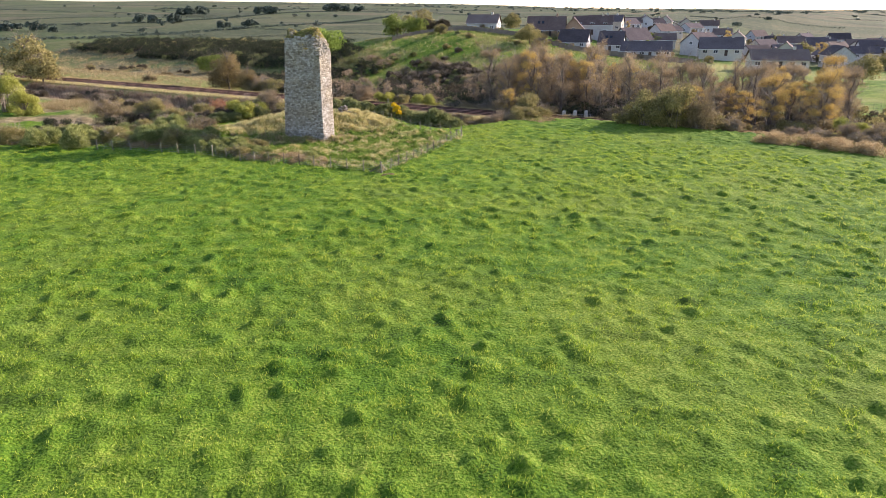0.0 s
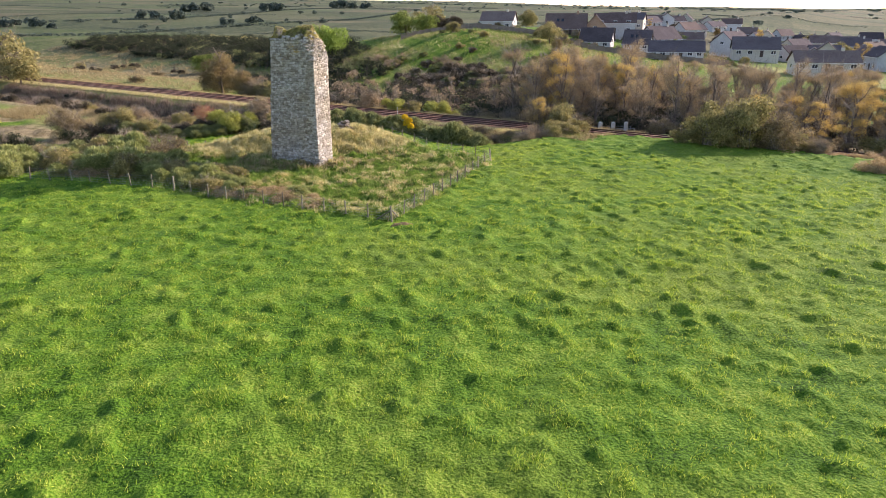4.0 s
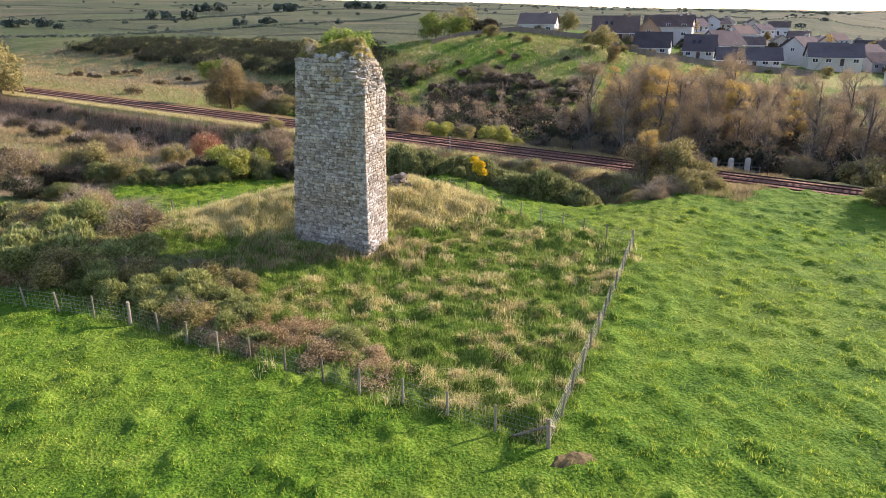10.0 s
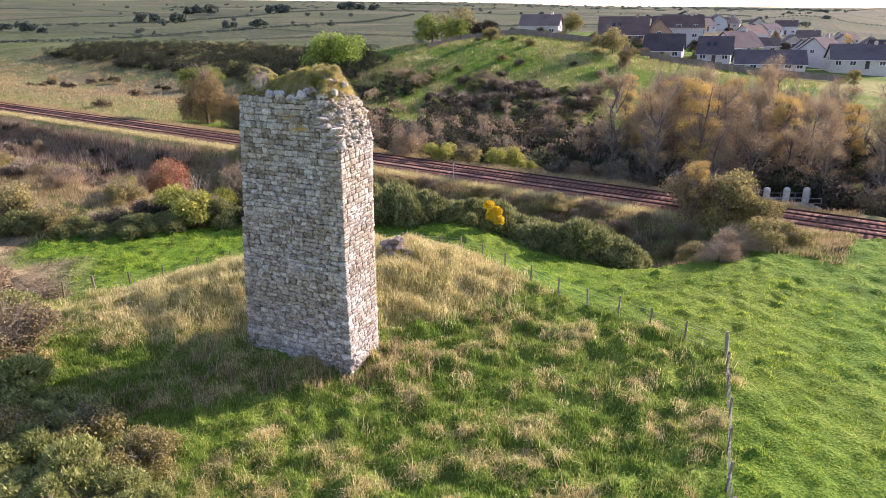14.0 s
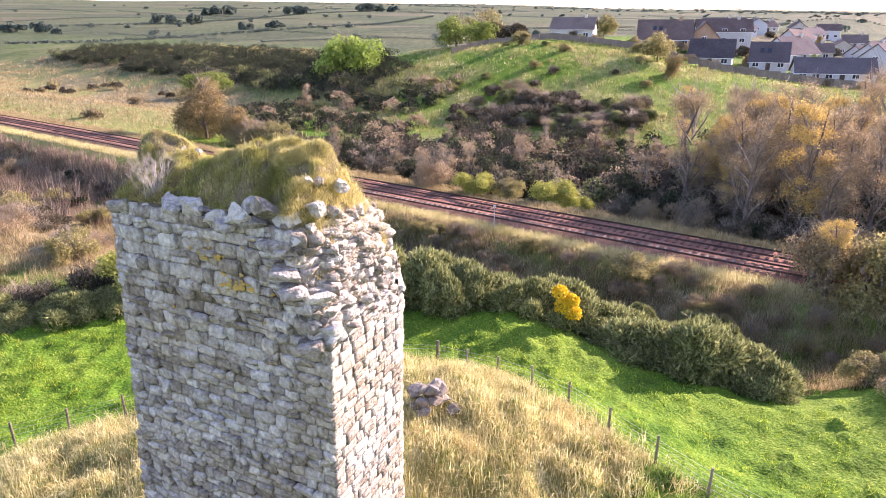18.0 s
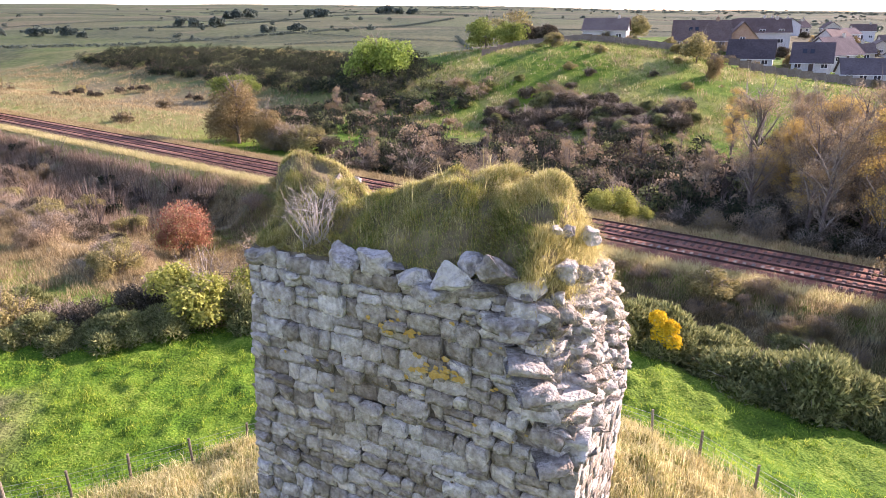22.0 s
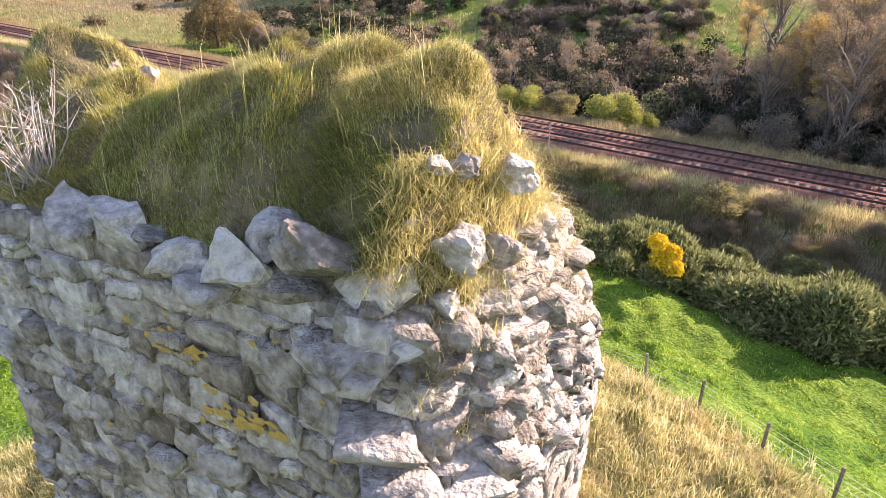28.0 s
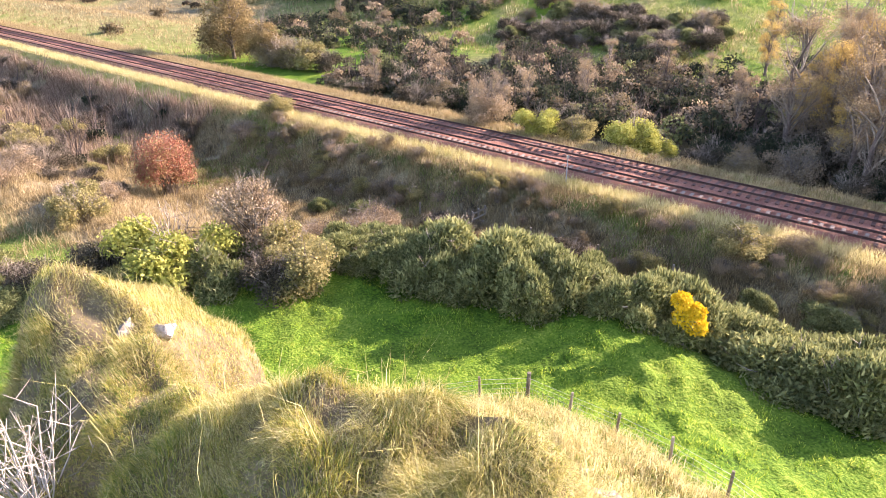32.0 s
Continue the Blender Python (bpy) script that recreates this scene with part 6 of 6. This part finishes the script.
tussocks("hill_straw", 9000, (30, 150, 60, 200), lambda x, y: on_hill(x, y) * sm(0.45, 0.6, vnoise(x, y, 3, 44)), 79, 12, (0.3, 0.7), 0.08, "straw", "bleached tussocks on the far hillside", 0.4, 0.9, 1)
tussocks("valley_grass", 14000, (-130, 40, 120, 320), lambda x, y: (rail_coords(x, y)[0] > 44) * (0.15 + 0.85 * sm(0.42, 0.62, vnoise(x, y, 7, 45))), 80, 10, (0.4, 1.0), 0.12, "weed", "rough tussocks in the valley beyond the line", 0.6, 0.9, 1)
tussocks("tan_grass", 12000, (-110, 20, 80, 230), tan_field, 67, 10, (0.3, 0.8), 0.10, "weed", "bleached tall grass in the field beyond the line", 0.5, 0.9, 1)


def everywhere(x, y):
    return 0 * x + 1.0


def patchy(x, y):
    return 0.25 + 0.75 * sm(0.3, 0.7, vnoise(x, y, 3, 22))


tussocks("verge_grass", 5500, (-75, 110, -2.7, -0.75), everywhere, 64, 16, (0.3, 0.6), 0.035, "straw", "bleached grass along the railway verge", 0.25, 0.9, 1, True)
tussocks("far_verge_grass", 5500, (-75, 110, 5.7, 9.0), everywhere, 72, 12, (0.3, 0.6), 0.04, "weed", "bleached grass along the far railway verge", 0.25, 0.9, 1, True)
tussocks("bank_grass", 15000, (-75, 12, -14, -2.6), patchy, 65, 15, (0.15, 0.45), 0.035, "weed", "rough brown grass and weeds on the railway bank", 0.25, 0.9, 1, True)
tussocks("bank_green", 10000, (-75, 20, -15, -4), lambda x, y: sm(0.5, 0.7, vnoise(x, y, 5, 22)), 70, 10, (0.2, 0.5), 0.04, "rank", "greener weeds on the railway bank", 0.3, 0.9, 1, True)
tussocks("meadow_grass", 9000, (-30, 25, -40, -14), lambda x, y: (y > 27) * patchy(x, y), 73, 14, (0.3, 0.8), 0.04, "weed", "rough brown meadow grass below the bank", 0.3, 0.9, 1, True)


tussocks("bank_clumps", 2200, (-75, 12, -15, -3.0), everywhere, 76, 40, (0.2, 0.6), 0.04, "weed", "tall brown weed clumps on the railway bank", 0.32, 0.8, 1, True)
tussocks("bank_dark_clumps", 260, (-75, 60, -15, -4.2), everywhere, 77, 40, (0.3, 0.8), 0.05, "dark", "dark weed clumps on the railway bank", 0.35, 0.9, 1, True)


def reed_bed(x, y):
    n, s = rail_coords(x, y)
    return ((n > -24) & (n < -4.6) & (s > 6)) * (0.25 + 0.75 * sm(0.3, 0.55, vnoise(x, y, 8, 23)))


tussocks("willowherb", 40000, (-70, 12, 56, 140), reed_bed, 71, 14, (0.8, 1.6), 0.055, "reed", "dead reddish brown willowherb stalks in the ditch", 0.3, 0.35, 1)


# ---- far woods and hedges ----
def far_woods():
    r = np.random.default_rng(17)
    pts, dirs, size = [], [], []

    def clump(x, y, rad, h, count):
        z = ground_z(x, y)
        lob = [(x + r.normal() * rad * 0.35, y + r.normal() * rad * 0.35, z + h * r.uniform(0.05, 0.5), rad * r.uniform(0.4, 0.6), 0.9) for _ in range(6)]
        count = int(count * 3)
        p, d = crown_points(r, lob, count, 0.6)
        pts.append(p)
        dirs.append(d)
        size.append(np.full(count, 0.30 * rad))

    for k in range(240):
        rn, rs = 230 + 2000 * r.random() ** 1.6, r.uniform(-1500, 1700)
        x, y = along(rs, rn)
        clump(x, y, r.uniform(1.8, 3.8) * (1 + rn / 2500), r.uniform(3, 6), 40)
    for k in range(80):
        rn, rs = 210 + 2400 * r.random() ** 1.4, r.uniform(-1400, 1500)
        a = r.choice((0.0, 1.45)) + r.normal() * 0.2
        for q in np.arange(0, r.uniform(120, 420), 2.4 + rn / 450):
            x, y = along(rs + math.sin(a) * q, rn + math.cos(a) * q * 0.5)
            clump(x, y, 1.2 + rn / 1300, 1.8 + rn / 1500, 10)
    for k in range(420):
        x, y = along(r.uniform(-2200, 2400), r.uniform(2000, 3400))
        clump(x, y, r.uniform(5, 11), r.uniform(2, 5), 20)
    for x, y, rad in ((-167, 641, 7), (-155, 632, 5), (-140, 619, 6), (-130, 600, 5), (-116, 567, 4), (-59, 712, 7), (-46, 705, 6), (-26, 694, 7), (-18, 700, 6), (16, 574, 5), (22, 580, 4), (42, 589, 5), (48, 592, 4), (111, 1077, 11), (122, 1080, 10), (98, 1075, 9), (-6, 1074, 10), (10, 1080, 11),
                      (-22, 1070, 9), (288, 1381, 13), (310, 1390, 13), (265, 1375, 12), (335, 1400, 12), (-210, 650, 7), (-225, 655, 6), (-195, 646, 5)):
        clump(x, y, rad, rad * 1.7, 120)
    for (ax, ay), (bx, by) in (((9, 518), (144, 656)), ((144, 656), (275, 903)), ((-78, 431), (9, 518)), ((111, 1077), (288, 1381)), ((-160, 430), (-78, 431)), ((-200, 720), (-26, 694)), ((-26, 694), (111, 1077))):
        steps = int(math.hypot(bx - ax, by - ay) / 2.6)
        for q in range(steps):
            f = q / steps
            clump(ax + (bx - ax) * f + r.normal() * 1.2, ay + (by - ay) * f + r.normal() * 1.2, r.uniform(1.6, 2.8), 2.2, 12)
    # one mesh, its leaf colour carrying the distance haze
    put("far_trees", mesh_np("far_trees", *leaves(np.concatenate(pts), np.concatenate(dirs), np.concatenate(size), 1.2, 0.9, r), M["haze"]), None, "distant hedgerow trees and woods with haze in their leaf colour", category="trees", kind="stuff")


far_woods()
